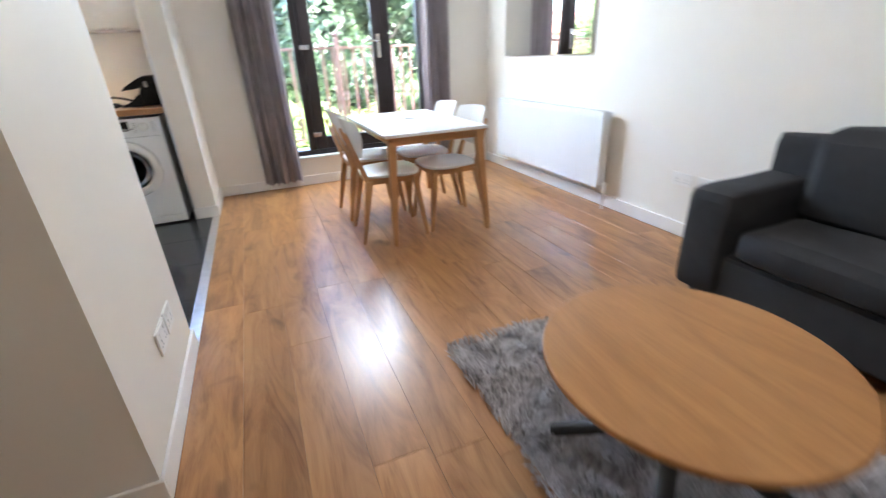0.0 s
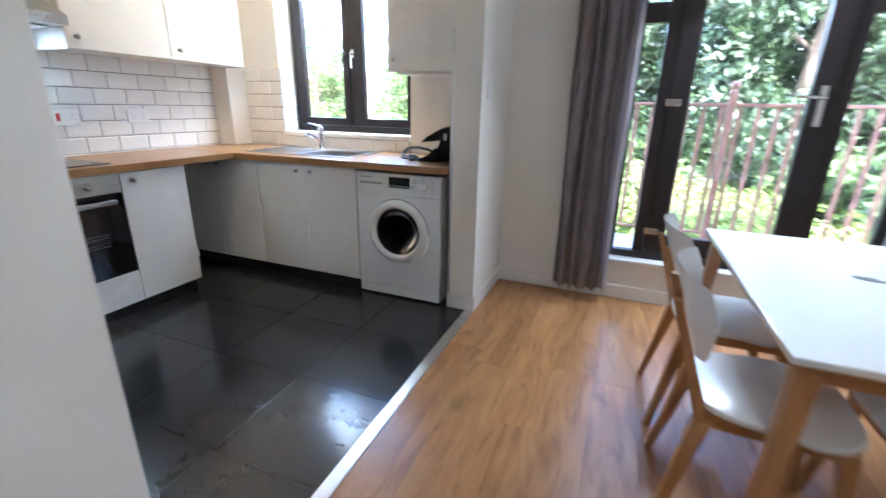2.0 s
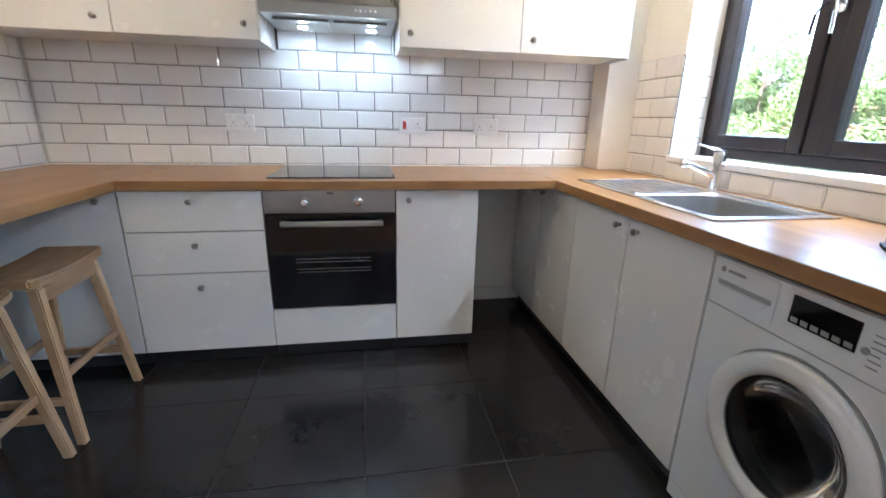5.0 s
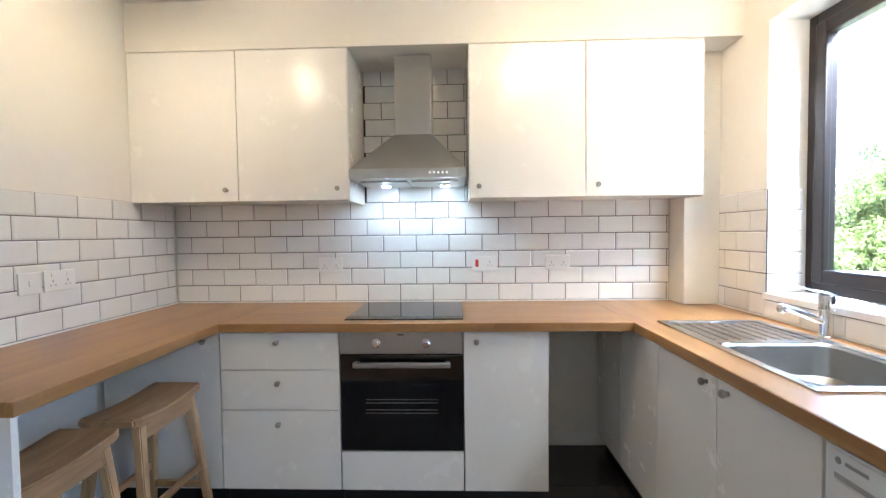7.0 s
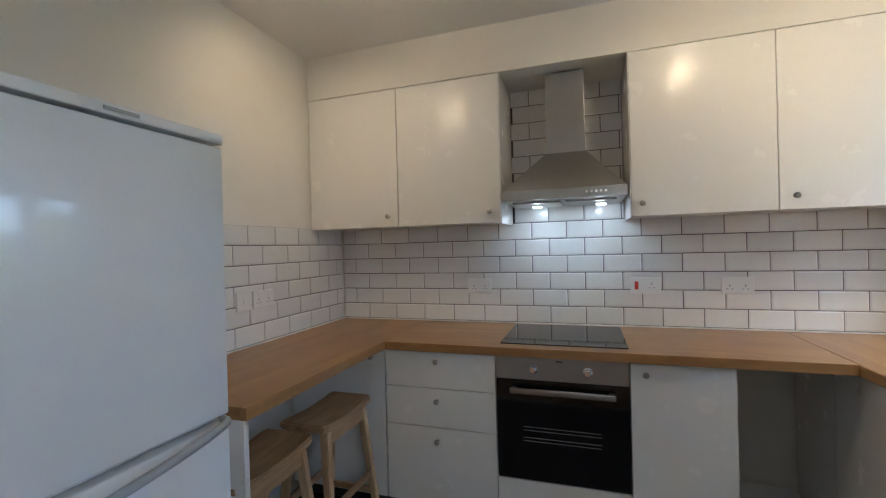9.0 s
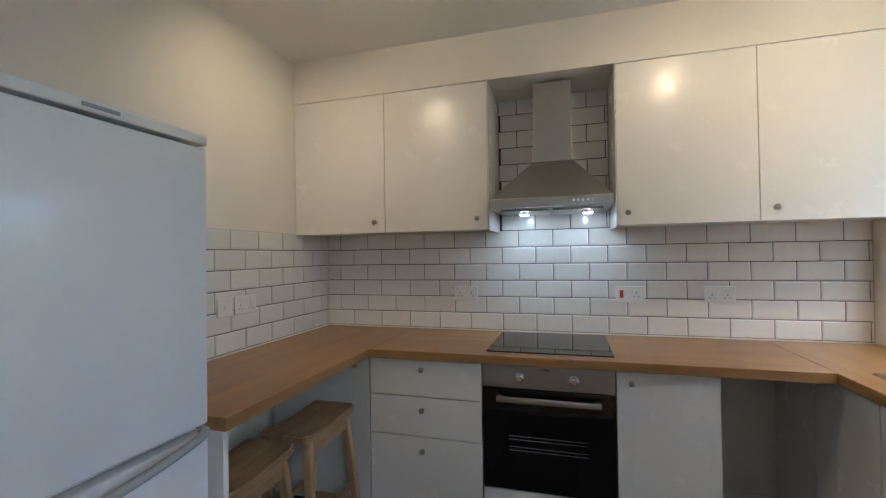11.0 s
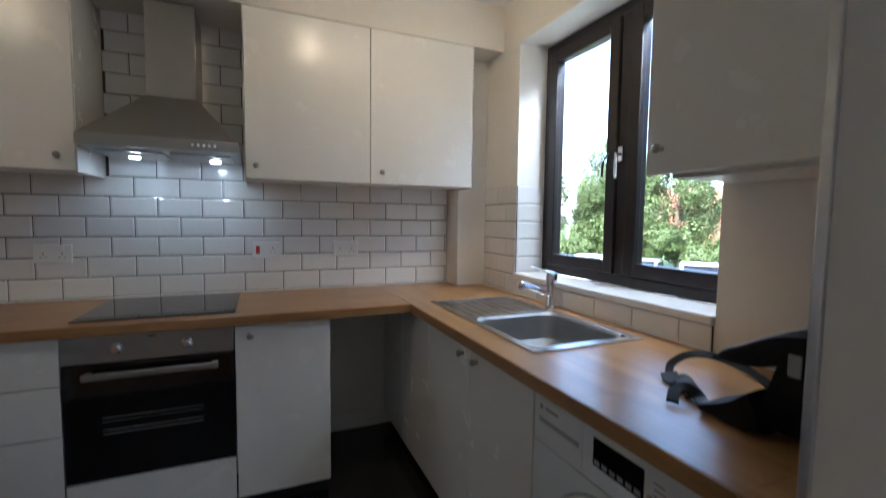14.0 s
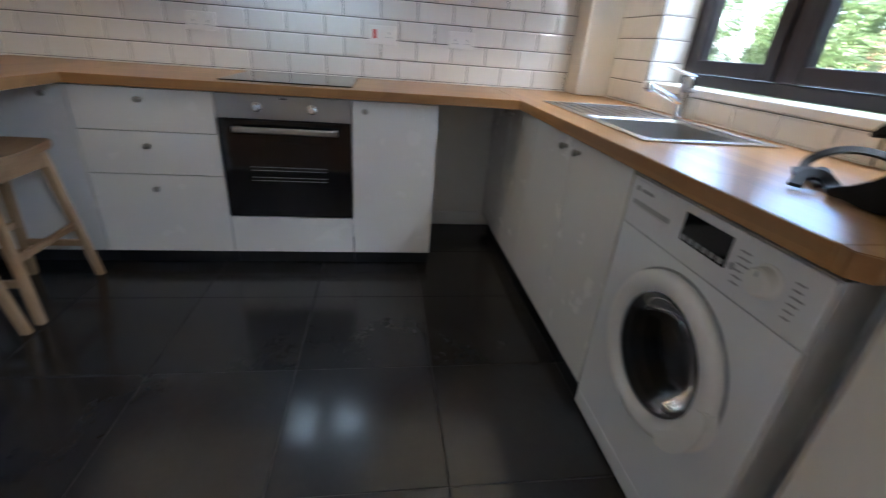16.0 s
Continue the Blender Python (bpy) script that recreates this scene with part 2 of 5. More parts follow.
def leafy(name, lo, mid, hi):
    m = Nodes(name)
    isl = m.add("ShaderNodeNewGeometry").outputs["Random Per Island"]
    big = m.noise(m.coords(), 1.3, 3)
    col = m.ramp(m.math("ADD", m.math("MULTIPLY", isl, 0.5), m.math("MULTIPLY", big, 0.5)), (0.25, lo), (0.5, mid), (0.75, hi))
    m.set(Base_Color=col, Roughness=0.55, Subsurface_Weight=0.0)
    tr = m.add("ShaderNodeBsdfTranslucent", Color=col)
    mx = m.add("ShaderNodeMixShader", Fac=0.35)
    m.t.links.new(m.b.outputs[0], mx.inputs[1])
    m.t.links.new(tr.outputs[0], mx.inputs[2])
    m.t.links.new(mx.outputs[0], m.t.nodes["Material Output"].inputs["Surface"])
    return m.mat


LEAF = leafy("tree_leaves", (0.045, 0.075, 0.020), (0.080, 0.125, 0.036), (0.12, 0.17, 0.060))
LEAF_D = leafy("conifer_leaves", (0.012, 0.026, 0.010), (0.026, 0.047, 0.018), (0.048, 0.075, 0.029))
LEAF_Y = leafy("shrub_leaves", (0.07, 0.11, 0.018), (0.13, 0.18, 0.035), (0.19, 0.24, 0.065))
BARK = plain("bark", (0.10, 0.075, 0.055), 0.9, 0, 0.3, 12, 0.6, 60)
RAILPAINT = plain("red_brown_rail_paint", (0.23, 0.10, 0.075), 0.55, 0, 0.25, 9, 0.2, 80)
GRASSM = plain("lawn_ground", (0.10, 0.15, 0.045), 0.95, 0, 0.35, 0.8, 0.6, 30)
ASPHALT = plain("car_park_asphalt", (0.07, 0.07, 0.07), 0.9, 0, 0.2, 1.5, 0.4, 90)
CONCRETE = plain("balcony_concrete", (0.34, 0.33, 0.31), 0.85, 0, 0.15, 3, 0.3, 60)
BRICKW = plain("red_brick_far", (0.36, 0.15, 0.10), 0.85, 0, 0.2, 3, 0.3, 20)
TYRE = plain("tyre_rubber", (0.02, 0.02, 0.02), 0.8)


def rug_mat():
    m = Nodes("grey_shag_pile")
    v = m.coords()
    big = m.noise(v, 9, 4, 0.6, 1.0)
    isl = m.add("ShaderNodeNewGeometry").outputs["Random Per Island"]
    f = m.math("ADD", m.math("MULTIPLY", big, 0.7), m.math("MULTIPLY", isl, 0.3))
    m.set(Base_Color=m.ramp(f, (0.3, (0.19, 0.175, 0.18)), (0.48, (0.46, 0.43, 0.44)), (0.68, (0.78, 0.75, 0.765))), Roughness=0.7, Sheen_Weight=0.3)
    return m.mat


RUGM = rug_mat()


# ---- mesh helpers ----
BASE = {}


def finish(name, bm, mat, smooth=False):
    me = bpy.data.meshes.new(name)
    bmesh.ops.recalc_face_normals(bm, faces=bm.faces)
    bm.to_mesh(me)
    bm.free()
    if smooth:
        me.polygons.foreach_set("use_smooth", [True] * len(me.polygons))
        me.set_sharp_from_angle(angle=radians(21 if smooth is True else smooth))
    me.materials.append(mat)
    return me


def part(name, bm, mat, parent, label="", smooth=True):
    """One mesh, given in the world's metres, under a thing or a part."""
    ob = new(name, finish(name, bm, mat, smooth))
    ob.parent = parent
    ob.matrix_parent_inverse = BASE.get(parent, Matrix.Identity(4)).inverted()
    BASE[ob] = Matrix.Identity(4)
    return tagged(ob, label)


def piece(name, me, where, parent):
    """A small repeated piece that shares its mesh, set at a place."""
    ob = new(name, me)
    ob.parent = parent
    ob.matrix_parent_inverse = BASE.get(parent, Matrix.Identity(4)).inverted()
    ob.matrix_basis = where
    return ob


def thing(name, at, label, category, group="", kind=""):
    ob = new(name)
    ob.location = at
    ob.empty_display_size = 0.1
    BASE[ob] = Matrix.Translation(at)
    return tagged(ob, label, category, group, kind)


def single(name, bm, mat, label, category="", kind="", smooth=True, group=""):
    ob = new(name, finish(name, bm, mat, smooth))
    BASE[ob] = Matrix.Identity(4)
    return tagged(ob, label, category, group, kind)


def box(x0, x1, y0, y1, z0, z1, bev=0.0, bm=None, seg=2):
    own = bmesh.new()
    bmesh.ops.create_cube(own, size=1.0)
    for v in own.verts:
        v.co = ((x0 + x1) / 2 + v.co.x * (x1 - x0), (y0 + y1) / 2 + v.co.y * (y1 - y0), (z0 + z1) / 2 + v.co.z * (z1 - z0))
    if bev:
        bmesh.ops.bevel(own, geom=own.edges[:], offset=bev, segments=seg, affect="EDGES", profile=0.5)
    return join(bm, own)


def join(bm, own):
    if bm is None:
        return own
    me = bpy.data.meshes.new("tmp")
    own.to_mesh(me)
    own.free()
    bm.from_mesh(me)
    bpy.data.meshes.remove(me)
    return bm


def rod(p0, p1, r0, r1=None, seg=20, bm=None, square=False):
    r1 = r0 if r1 is None else r1
    p0, p1 = Vector(p0), Vector(p1)
    own = bmesh.new()
    bmesh.ops.create_cone(own, cap_ends=True, segments=4 if square else seg, radius1=r0, radius2=r1, depth=(p1 - p0).length)
    turn = Matrix.Rotation(radians(45), 4, "Z") if square else Matrix.Identity(4)
    own.transform(Matrix.Translation((p0 + p1) / 2) @ (p1 - p0).to_track_quat("Z", "Y").to_matrix().to_4x4() @ turn)
    if square:
        bmesh.ops.bevel(own, geom=own.edges[:], offset=min(r0, r1) * 0.22, segments=2, affect="EDGES")
    return join(bm, own)


def leg(p0, p1, a0, a1, bm=None, bev=0.004):
    """A tapered square leg whose faces stay along x and y; a: half widths at p0 and p1."""
    own = bmesh.new()
    vs = []
    for p, a in ((p0, a0), (p1, a1)):
        ax, ay = a if isinstance(a, tuple) else (a, a)
        vs.append([own.verts.new((p[0] + sx * ax, p[1] + sy * ay, p[2])) for sx, sy in ((-1, -1), (1, -1), (1, 1), (-1, 1))])
    own.faces.new(vs[0])
    own.faces.new(vs[1])
    for i in range(4):
        own.faces.new((vs[0][i], vs[0][(i + 1) % 4], vs[1][(i + 1) % 4], vs[1][i]))
    if bev:
        bmesh.ops.bevel(own, geom=own.edges[:], offset=bev, segments=2, affect="EDGES")
    return join(bm, own)


def lathe(profile, m, seg=32, bm=None):
    """Turns (radius, height) pairs about z, then moves them by the matrix m."""
    own = bmesh.new()
    rings = []
    for r, h in profile:
        if r < 1e-6:
            rings.append([own.verts.new((0, 0, h))])
        else:
            rings.append([own.verts.new((r * math.cos(2 * math.pi * i / seg), r * math.sin(2 * math.pi * i / seg), h)) for i in range(seg)])
    for a, b in zip(rings, rings[1:]):
        for i in range(seg):
            q = [a[i % len(a)], a[(i + 1) % len(a)], b[(i + 1) % len(b)], b[i % len(b)]]
            q = list(dict.fromkeys(q))
            if len(q) > 2:
                own.faces.new(q)
    own.transform(m)
    return join(bm, own)


def tube(points, r, seg=20, bm=None, flat=1.0):
    """A round bar through the points; flat squeezes it along its own up."""
    own = bmesh.new()
    pts = [Vector(p) for p in points]
    rings = []
    for i, p in enumerate(pts):
        d = (pts[min(i + 1, len(pts) - 1)] - pts[max(i - 1, 0)]).normalized()
        up = Vector((0, 0, 1)) if abs(d.z) < 0.95 else Vector((1, 0, 0))
        side = d.cross(up).normalized()
        up = side.cross(d)
        rings.append([own.verts.new(p + side * r * math.cos(a) + up * r * flat * math.sin(a)) for a in (2 * math.pi * k / seg for k in range(seg))])
    for a, b in zip(rings, rings[1:]):
        for k in range(seg):
            own.faces.new((a[k], a[(k + 1) % seg], b[(k + 1) % seg], b[k]))
    own.faces.new(rings[0])
    own.faces.new(rings[-1])
    return join(bm, own)


def spline(points, n=8):
    """Catmull-Rom points through the given ones."""
    p = [Vector(q) for q in points]
    p = [p[0] * 2 - p[1]] + p + [p[-1] * 2 - p[-2]]
    out = []
    for i in range(1, len(p) - 2):
        for k in range(n):
            t = k / n
            out.append(0.5 * (2 * p[i] + (p[i + 1] - p[i - 1]) * t + (2 * p[i - 1] - 5 * p[i] + 4 * p[i + 1] - p[i + 2]) * t * t + (3 * p[i] - p[i - 1] - 3 * p[i + 1] + p[i + 2]) * t ** 3))
    return out + [p[-2]]


def prism(pts, axis, d0, d1, bev=0.0, bm=None):
    """A flat outline pushed along an axis from d0 to d1; pts lie in the other two axes in order."""
    own = bmesh.new()
    def at(p, d):
        c = list(p)
        c.insert(axis, d)
        return c
    a, b = [own.verts.new(at(p, d0)) for p in pts], [own.verts.new(at(p, d1)) for p in pts]
    own.faces.new(a)
    own.faces.new(b)
    n = len(pts)
    for i in range(n):
        own.faces.new((a[i], a[(i + 1) % n], b[(i + 1) % n], b[i]))
    if bev:
        bmesh.ops.bevel(own, geom=own.edges[:], offset=bev, segments=2, affect="EDGES")
    return join(bm, own)


def boxes(*rows, bev=0.0):
    bm = bmesh.new()
    for r in rows:
        box(*r, bev=bev, bm=bm)
    return bm


# ---- the shell of the flat ----
H = 2.60
ST = "structure"
single("wall_north", boxes((-2.95, -2.175, 4.68, 4.95, -0.1, H), (-2.175, -0.975, 4.68, 4.95, -0.1, 0.998), (-2.175, -0.975, 4.68, 4.95, 2.325, H),
                           (-0.975, 0.50, 4.68, 4.95, -0.1, H), (0.50, 1.99, 4.68, 4.95, -0.1, 0.262), (0.50, 1.99, 4.68, 4.95, 2.25, H),
                           (1.99, 2.95, 4.68, 4.95, -0.1, H)), WALL, "cream-white painted plaster wall with a window and patio door", "wall", ST, False)
single("wall_west", boxes((-2.95, -2.724, 1.20, 4.68, -0.1, H)), WALL, "cream-white painted wall behind the kitchen units", "wall", ST, False)
single("wall_kitchen", boxes((-2.724, -0.35, 1.20, 1.391, -0.1, H)), WALL, "cream-white painted kitchen side wall above the tiles", "wall", ST, False)
single("wall_partition", boxes((-0.35, -0.238, 1.20, 2.03, -0.1, H)), WALL, "short painted partition wall beside the kitchen opening", "wall", ST, False)
single("wall_pier", boxes((-0.398, -0.232, 4.06, 4.68, -0.1, H)), WALL, "painted wall pier between kitchen and living room", "wall", ST, False)
single("wall_east", boxes((WALL_E, 2.95, -2.2, 4.68, -0.1, H)), WALL, "cream-white living room wall behind radiator and sofa", "wall", ST, False)
# two unseen walls added to close the rooms and keep sunlight out
single("wall_south", boxes((-1.75, 2.95, -2.4, -2.2, -0.1, H)), WALL, "unseen plain painted wall added to close the living room", "wall", ST, False)
single("wall_hall", boxes((-1.75, -1.6, -2.2, 1.20, -0.1, H)), WALL, "unseen plain painted wall added to close the hall side", "wall", ST, False)
single("ceiling", boxes((-2.95, 2.95, -2.4, 4.95, H, H + 0.3)), CEIL, "plain matt white ceiling", "ceiling", ST, False)
single("soffit", boxes((-2.724, -2.356, 1.391, 4.68, 2.337, H)), WALL, "painted boxed bulkhead over the wall cabinets", "bulkhead", ST, False)
single("boxing", boxes((-2.724, -2.545, 4.48, 4.68, 0.911, 2.337), bev=0.004), WALL, "painted pipe boxing in the kitchen corner", "boxing", ST, False)
FLOOR = single("floor", boxes((-1.75, 2.95, -2.4, 4.95, -0.1, -0.004)), UNDERLAY, "oak-effect laminate plank floor in the living room", "floor", ST, False)
KFLOOR = single("floor_kitchen", boxes((-2.95, -0.25, 1.20, 4.95, -0.11, -0.003)), GROUT_F, "dark grey square tiled kitchen floor", "floor", ST, False)
single("trim_threshold", boxes((-0.280, -0.2255, 2.03, 4.06, -0.004, 0.006), bev=0.003), ALU, "silver aluminium threshold strip between tiles and laminate", "threshold", ST)
single("trim_pier_bead", boxes((-0.409, -0.393, 4.050, 4.0615, 0.10, 1.66), bev=0.003), ALU, "silver-grey corner bead on the pier edge", "trim", ST)


def skirting(x0, x1, y0, y1):
    bm = box(x0, x1, y0, y1, 0.0, 0.095, 0.004)
    single("baseboard", bm, TRIM, "white gloss skirting board along the wall", "skirting", ST)


skirting(-0.230, WALL_E - 0.016, 4.665, 4.679)
skirting(-0.231, -0.218, 4.062, 4.663)
skirting(-0.408, -0.218, 4.046, 4.059)
skirting(-0.237, -0.224, 1.20, 2.03)
skirting(-0.349, -0.224, 2.031, 2.044)
skirting(-1.60, -0.224, 1.186, 1.199)
skirting(WALL_E - 0.014, WALL_E - 0.001, -2.19, 4.663)
skirting(-2.723, -2.711, 3.64, 4.02)


# ---- window in the kitchen ----
def frame_bars(x0, x1, y0, y1, z0, z1, w, bev=0.006):
    return boxes((x0, x0 + w, y0, y1, z0, z1), (x1 - w, x1, y0, y1, z0, z1), (x0 + w, x1 - w, y0, y1, z0, z0 + w), (x0 + w, x1 - w, y0, y1, z1 - w, z1), bev=bev)


def handle_window(x, z, parent, side):
    h = part("window_handle", box(x - 0.014, x + 0.014, 4.838, 4.85, z - 0.035, z + 0.035, 0.004), CHROME, parent, "silver window handle")
    part("lever", tube([(x, 4.84, z), (x, 4.815, z), (x + side * 0.004, 4.81, z - 0.03), (x + side * 0.006, 4.81, z - 0.11)], 0.008), CHROME, h)
    part("restrictor", tube([(x - 0.06, 4.84, z + 0.01), (x - 0.06, 4.82, z), (x - 0.075, 4.81, z - 0.03), (x - 0.08, 4.81, z - 0.10)], 0.006), BLACKPL, h)


win = thing("window_1", (-1.575, 4.87, 1.03), "dark brown framed double casement kitchen window", "window", "", ST)
part("window_frame", frame_bars(-2.175, -0.975, 4.862, 4.93, 1.032, 2.325, 0.05), UPVC, win)
part("mullion", box(-1.575 - 0.03, -1.575 + 0.03, 4.862, 4.93, 1.082, 2.275, 0.006), UPVC, win)
for xa, xb in ((-2.125, -1.606), (-1.544, -1.025)):
    s = part("sash", frame_bars(xa + 0.002, xb - 0.002, 4.85, 4.91, 1.084, 2.273, 0.062), UPVC, win)
    g = part("pane", box(xa + 0.06, xb - 0.06, 4.876, 4.882, 1.14, 2.215), GLASS, s, "", False)
    g.visible_shadow = False
handle_window(-1.57, 1.64, win, 1)
single("window_sill", box(-2.172, -0.977, 4.66, 4.862, 0.999, 1.031, 0.006), TRIM, "white gloss painted window sill board", "window sill", ST)

# ---- patio door and side lights ----
door = thing("door_1", (1.25, 4.8, 0.28), "dark brown glazed patio door with glazed side lights", "patio door", "", ST)
part("door_frame", frame_bars(0.50, 1.99, 4.76, 4.83, 0.27, 2.25, 0.06), UPVC, door)
part("transom", boxes((0.56, 0.68, 4.765, 4.825, 1.75, 1.86), (1.64, 1.93, 4.765, 4.825, 1.75, 1.86), bev=0.005), UPVC, door)
for x in (0.68, 1.57):
    part("mullion", box(x, x + 0.07, 4.765, 4.825, 0.33, 2.19, 0.006), UPVC, door)
leaf = part("door_leaf", boxes((0.752, 0.865, 4.75, 4.805, 0.335, 2.185), (1.452, 1.568, 4.75, 4.805, 0.335, 2.185), (0.865, 1.452, 4.75, 4.805, 0.335, 0.46),
                               (0.865, 1.452, 4.75, 4.805, 2.08, 2.185), bev=0.006), UPVC, door)
for xa, xb, za, zb in ((0.862, 1.455, 0.457, 2.083), (0.557, 0.683, 0.327, 1.753), (1.637, 1.933, 0.327, 1.753), (0.557, 0.683, 1.857, 2.193), (1.637, 1.933, 1.857, 2.193)):
    g = part("pane", box(xa, xb, 4.785, 4.791, za, zb), GLASS, door, "", False)
    g.visible_shadow = False
hp = part("door_handle", box(1.49, 1.525, 4.738, 4.749, 1.18, 1.40, 0.005), CHROME, leaf, "satin silver lever handle on a long plate")
part("lever", tube([(1.507, 4.745, 1.335), (1.507, 4.70, 1.335), (1.48, 4.692, 1.337), (1.37, 4.692, 1.34)], 0.010), CHROME, leaf)
for z in (1.30, 0.485):
    part("hinge", box(0.735, 0.82, 4.738, 4.749, z - 0.022, z + 0.022, 0.005), CHROME, leaf, "silver hinge block")
single("door_sill", box(0.503, 1.987, 4.662, 4.758, 0.263, 0.285, 0.005), TRIM, "white painted sill ledge under the patio door", "door sill", ST)


# ---- curtains ----
def curtain(x0, x1, folds):
    n, rows = 90, 12
    bm = bmesh.new()
    grid = []
    for j in range(rows + 1):
        z = 0.075 + (2.42 - 0.075) * j / rows
        row = []
        for i in range(n + 1):
            u = i / n
            a = u * folds * 2 * math.pi
            depth = 0.052 + 0.014 * math.sin(5.1 * u + 2)
            wob = 0.010 * math.sin(3.1 * z + 9 * u) * (1 - j / rows)
            y = 4.575 + depth * math.sin(a + 0.5 * math.sin(3 * u * 6)) + wob
            row.append(bm.verts.new((x0 + (x1 - x0) * u + 0.012 * math.sin(2 * a) + wob, y, z + 0.01 * math.sin(a) * (j == 0))))
        grid.append(row)
    for j in range(rows):
        for i in range(n):
            bm.faces.new((grid[j][i], grid[j][i + 1], grid[j + 1][i + 1], grid[j + 1][i]))
    geo = bmesh.ops.solidify(bm, geom=bm.faces[:], thickness=0.004)
    c = thing("curtain", ((x0 + x1) / 2, 4.575, 0.075), "grey-mauve floor-length curtain hanging in soft folds", "curtain", "curtains at the patio door")
    part("cloth", bm, CURTAIN, c)


curtain(0.19, 0.545, 5)
curtain(1.90, 2.20, 4)
pole = thing("curtain_pole", (1.2, 4.6, 2.43), "slim metal curtain pole above the patio door", "curtain pole")
part("rod", rod((0.05, 4.575, 2.432), (2.32, 4.575, 2.432), 0.012), NICKEL, pole)
for x in (0.09, 2.28):
    part("bracket", rod((x, 4.575, 2.432), (x, 4.68, 2.432), 0.008), NICKEL, pole)

# ---- kitchen units ----
def knob(x, y, z, nx, ny, parent):
    """A small turned knob that stands out along (nx, ny)."""
    turn = Vector((nx, ny, 0)).to_track_quat("Z", "Y").to_matrix().to_4x4()
    part("knob", lathe([(0, 0), (0.008, 0), (0.006, 0.009), (0.011, 0.014), (0.0135, 0.020), (0.0125, 0.025), (0.008, 0.028), (0, 0.029)],
                       Matrix.Translation((x, y, z)) @ turn, 18), NICKEL, parent, "small round brushed metal knob", 60)


FX, FY = -2.083, 4.042  # fronts of the back run and of the window run
G = 0.002


def front_x(name, y0, y1, z0, z1, parent, x=FX):
    return part(name, box(x - 0.018, x, y0 + G, y1 - G, z0 + G, z1 - G, 0.0015), CAB, parent)


def front_y(name, x0, x1, z0, z1, parent, y=FY):
    return part(name, box(x0 + G, x1 - G, y, y + 0.018, z0 + G, z1 - G, 0.0015), CAB, parent)


def carcass(x0, x1, y0, y1, z0, z1, parent):
    return part("body", box(x0, x1, y0, y1, z0, z1, 0.001), CARCASS, parent)


GB, GW = "white kitchen base units", "white kitchen wall cabinets"
u = thing("base_cabinet", (-2.38, 1.73, 0.0), "white corner base cabinet with one plain door beside the breakfast bar", "cabinet", GB)
carcass(-2.70, FX - 0.02, 1.42, 2.018, 0.08, 0.866, u)
d = front_x("door", 1.43, 2.020, 0.085, 0.864, u)
knob(FX, 1.945, 0.822, 1, 0, d)
part("plinth", box(-2.66, -2.14, 1.42, 2.018, 0.0, 0.079), PLINTH, u)

u = thing("drawer_unit", (-2.38, 2.31, 0.0), "white three-drawer kitchen base unit under the worktop", "cabinet", GB)
carcass(-2.70, FX - 0.02, 2.022, 2.610, 0.08, 0.866, u)
for z0, z1, zk in ((0.085, 0.481, 0.415), (0.481, 0.679, 0.617), (0.679, 0.864, 0.818)):
    d = front_x("drawer", 2.022, 2.611, z0, z1, u)
    knob(FX, 2.309, zk, 1, 0, d)
part("plinth", box(-2.66, -2.14, 2.022, 2.61, 0.0, 0.079), PLINTH, u)

u = thing("oven_housing", (-2.38, 2.91, 0.0), "white oven housing unit with a plain drawer front below", "cabinet", GB)
carcass(-2.70, -2.30, 2.6125, 3.2095, 0.08, 0.866, u)
front_x("drawer", 2.612, 3.210, 0.085, 0.281, u)
part("plinth", box(-2.66, -2.14, 2.612, 3.21, 0.0, 0.079), PLINTH, u)

# shelf grey darkened to hold the shade behind the oven glass
SHELFBAR = plain("shaded_oven_shelf", (0.28, 0.28, 0.28), 0.4, 0.5)
ov = thing("oven", (-2.2, 2.91, 0.282), "built-in electric oven with black glass door and steel panel", "oven")
part("body", box(-2.298, -2.11, 2.62, 3.20, 0.290, 0.862), BLACKPL, ov)
od = part("door", box(-2.109, FX + 0.002, 2.615, 3.207, 0.284, 0.754, 0.003), BLACKGLASS, ov, "black glass oven door")
part("window", box(FX + 0.0022, FX + 0.0034, 2.735, 3.09, 0.38, 0.655, 0.0004), BLACKGLASS, od, "darker inner window")
for z in (0.470, 0.486, 0.520, 0.536):
    part("shelf_bar", rod((FX + 0.0045, 2.738, z), (FX + 0.0045, 3.088, z), 0.0014, seg=8), SHELFBAR, od)
part("handle", box(-2.052, -2.036, 2.685, 3.150, 0.700, 0.728, 0.006), STEEL_Y, od, "flat steel bar handle")
for y in (2.70, 3.135):
    part("handle_post", box(-2.08, -2.051, y - 0.012, y + 0.012, 0.704, 0.724, 0.003), STEEL_Y, od)
cp = part("control_panel", box(-2.109, FX + 0.003, 2.614, 3.208, 0.758, 0.864, 0.002), STEEL_Y, ov, "brushed steel control panel")
for y in (2.793, 3.034):
    part("dial", lathe([(0, 0), (0.021, 0), (0.021, 0.004), (0.017, 0.007), (0.0155, 0.026), (0.013, 0.029), (0, 0.029)], Matrix.Translation((FX + 0.003, y, 0.811)) @ pose(0, 0, 0, 0, 90, 0), 24), CHROME, cp)
part("logo_bar", box(FX + 0.003, FX + 0.0042, 2.895, 2.925, 0.848, 0.854), BLACKPL, cp)

u = thing("base_cabinet", (-2.38, 3.41, 0.0), "narrow white base cabinet with one door beside the oven", "cabinet", GB)
carcass(-2.70, FX - 0.02, 3.212, 3.613, 0.08, 0.866, u)
d = front_x("door", 3.211, 3.616, 0.085, 0.864, u)
knob(FX, 3.273, 0.818, 1, 0, d)
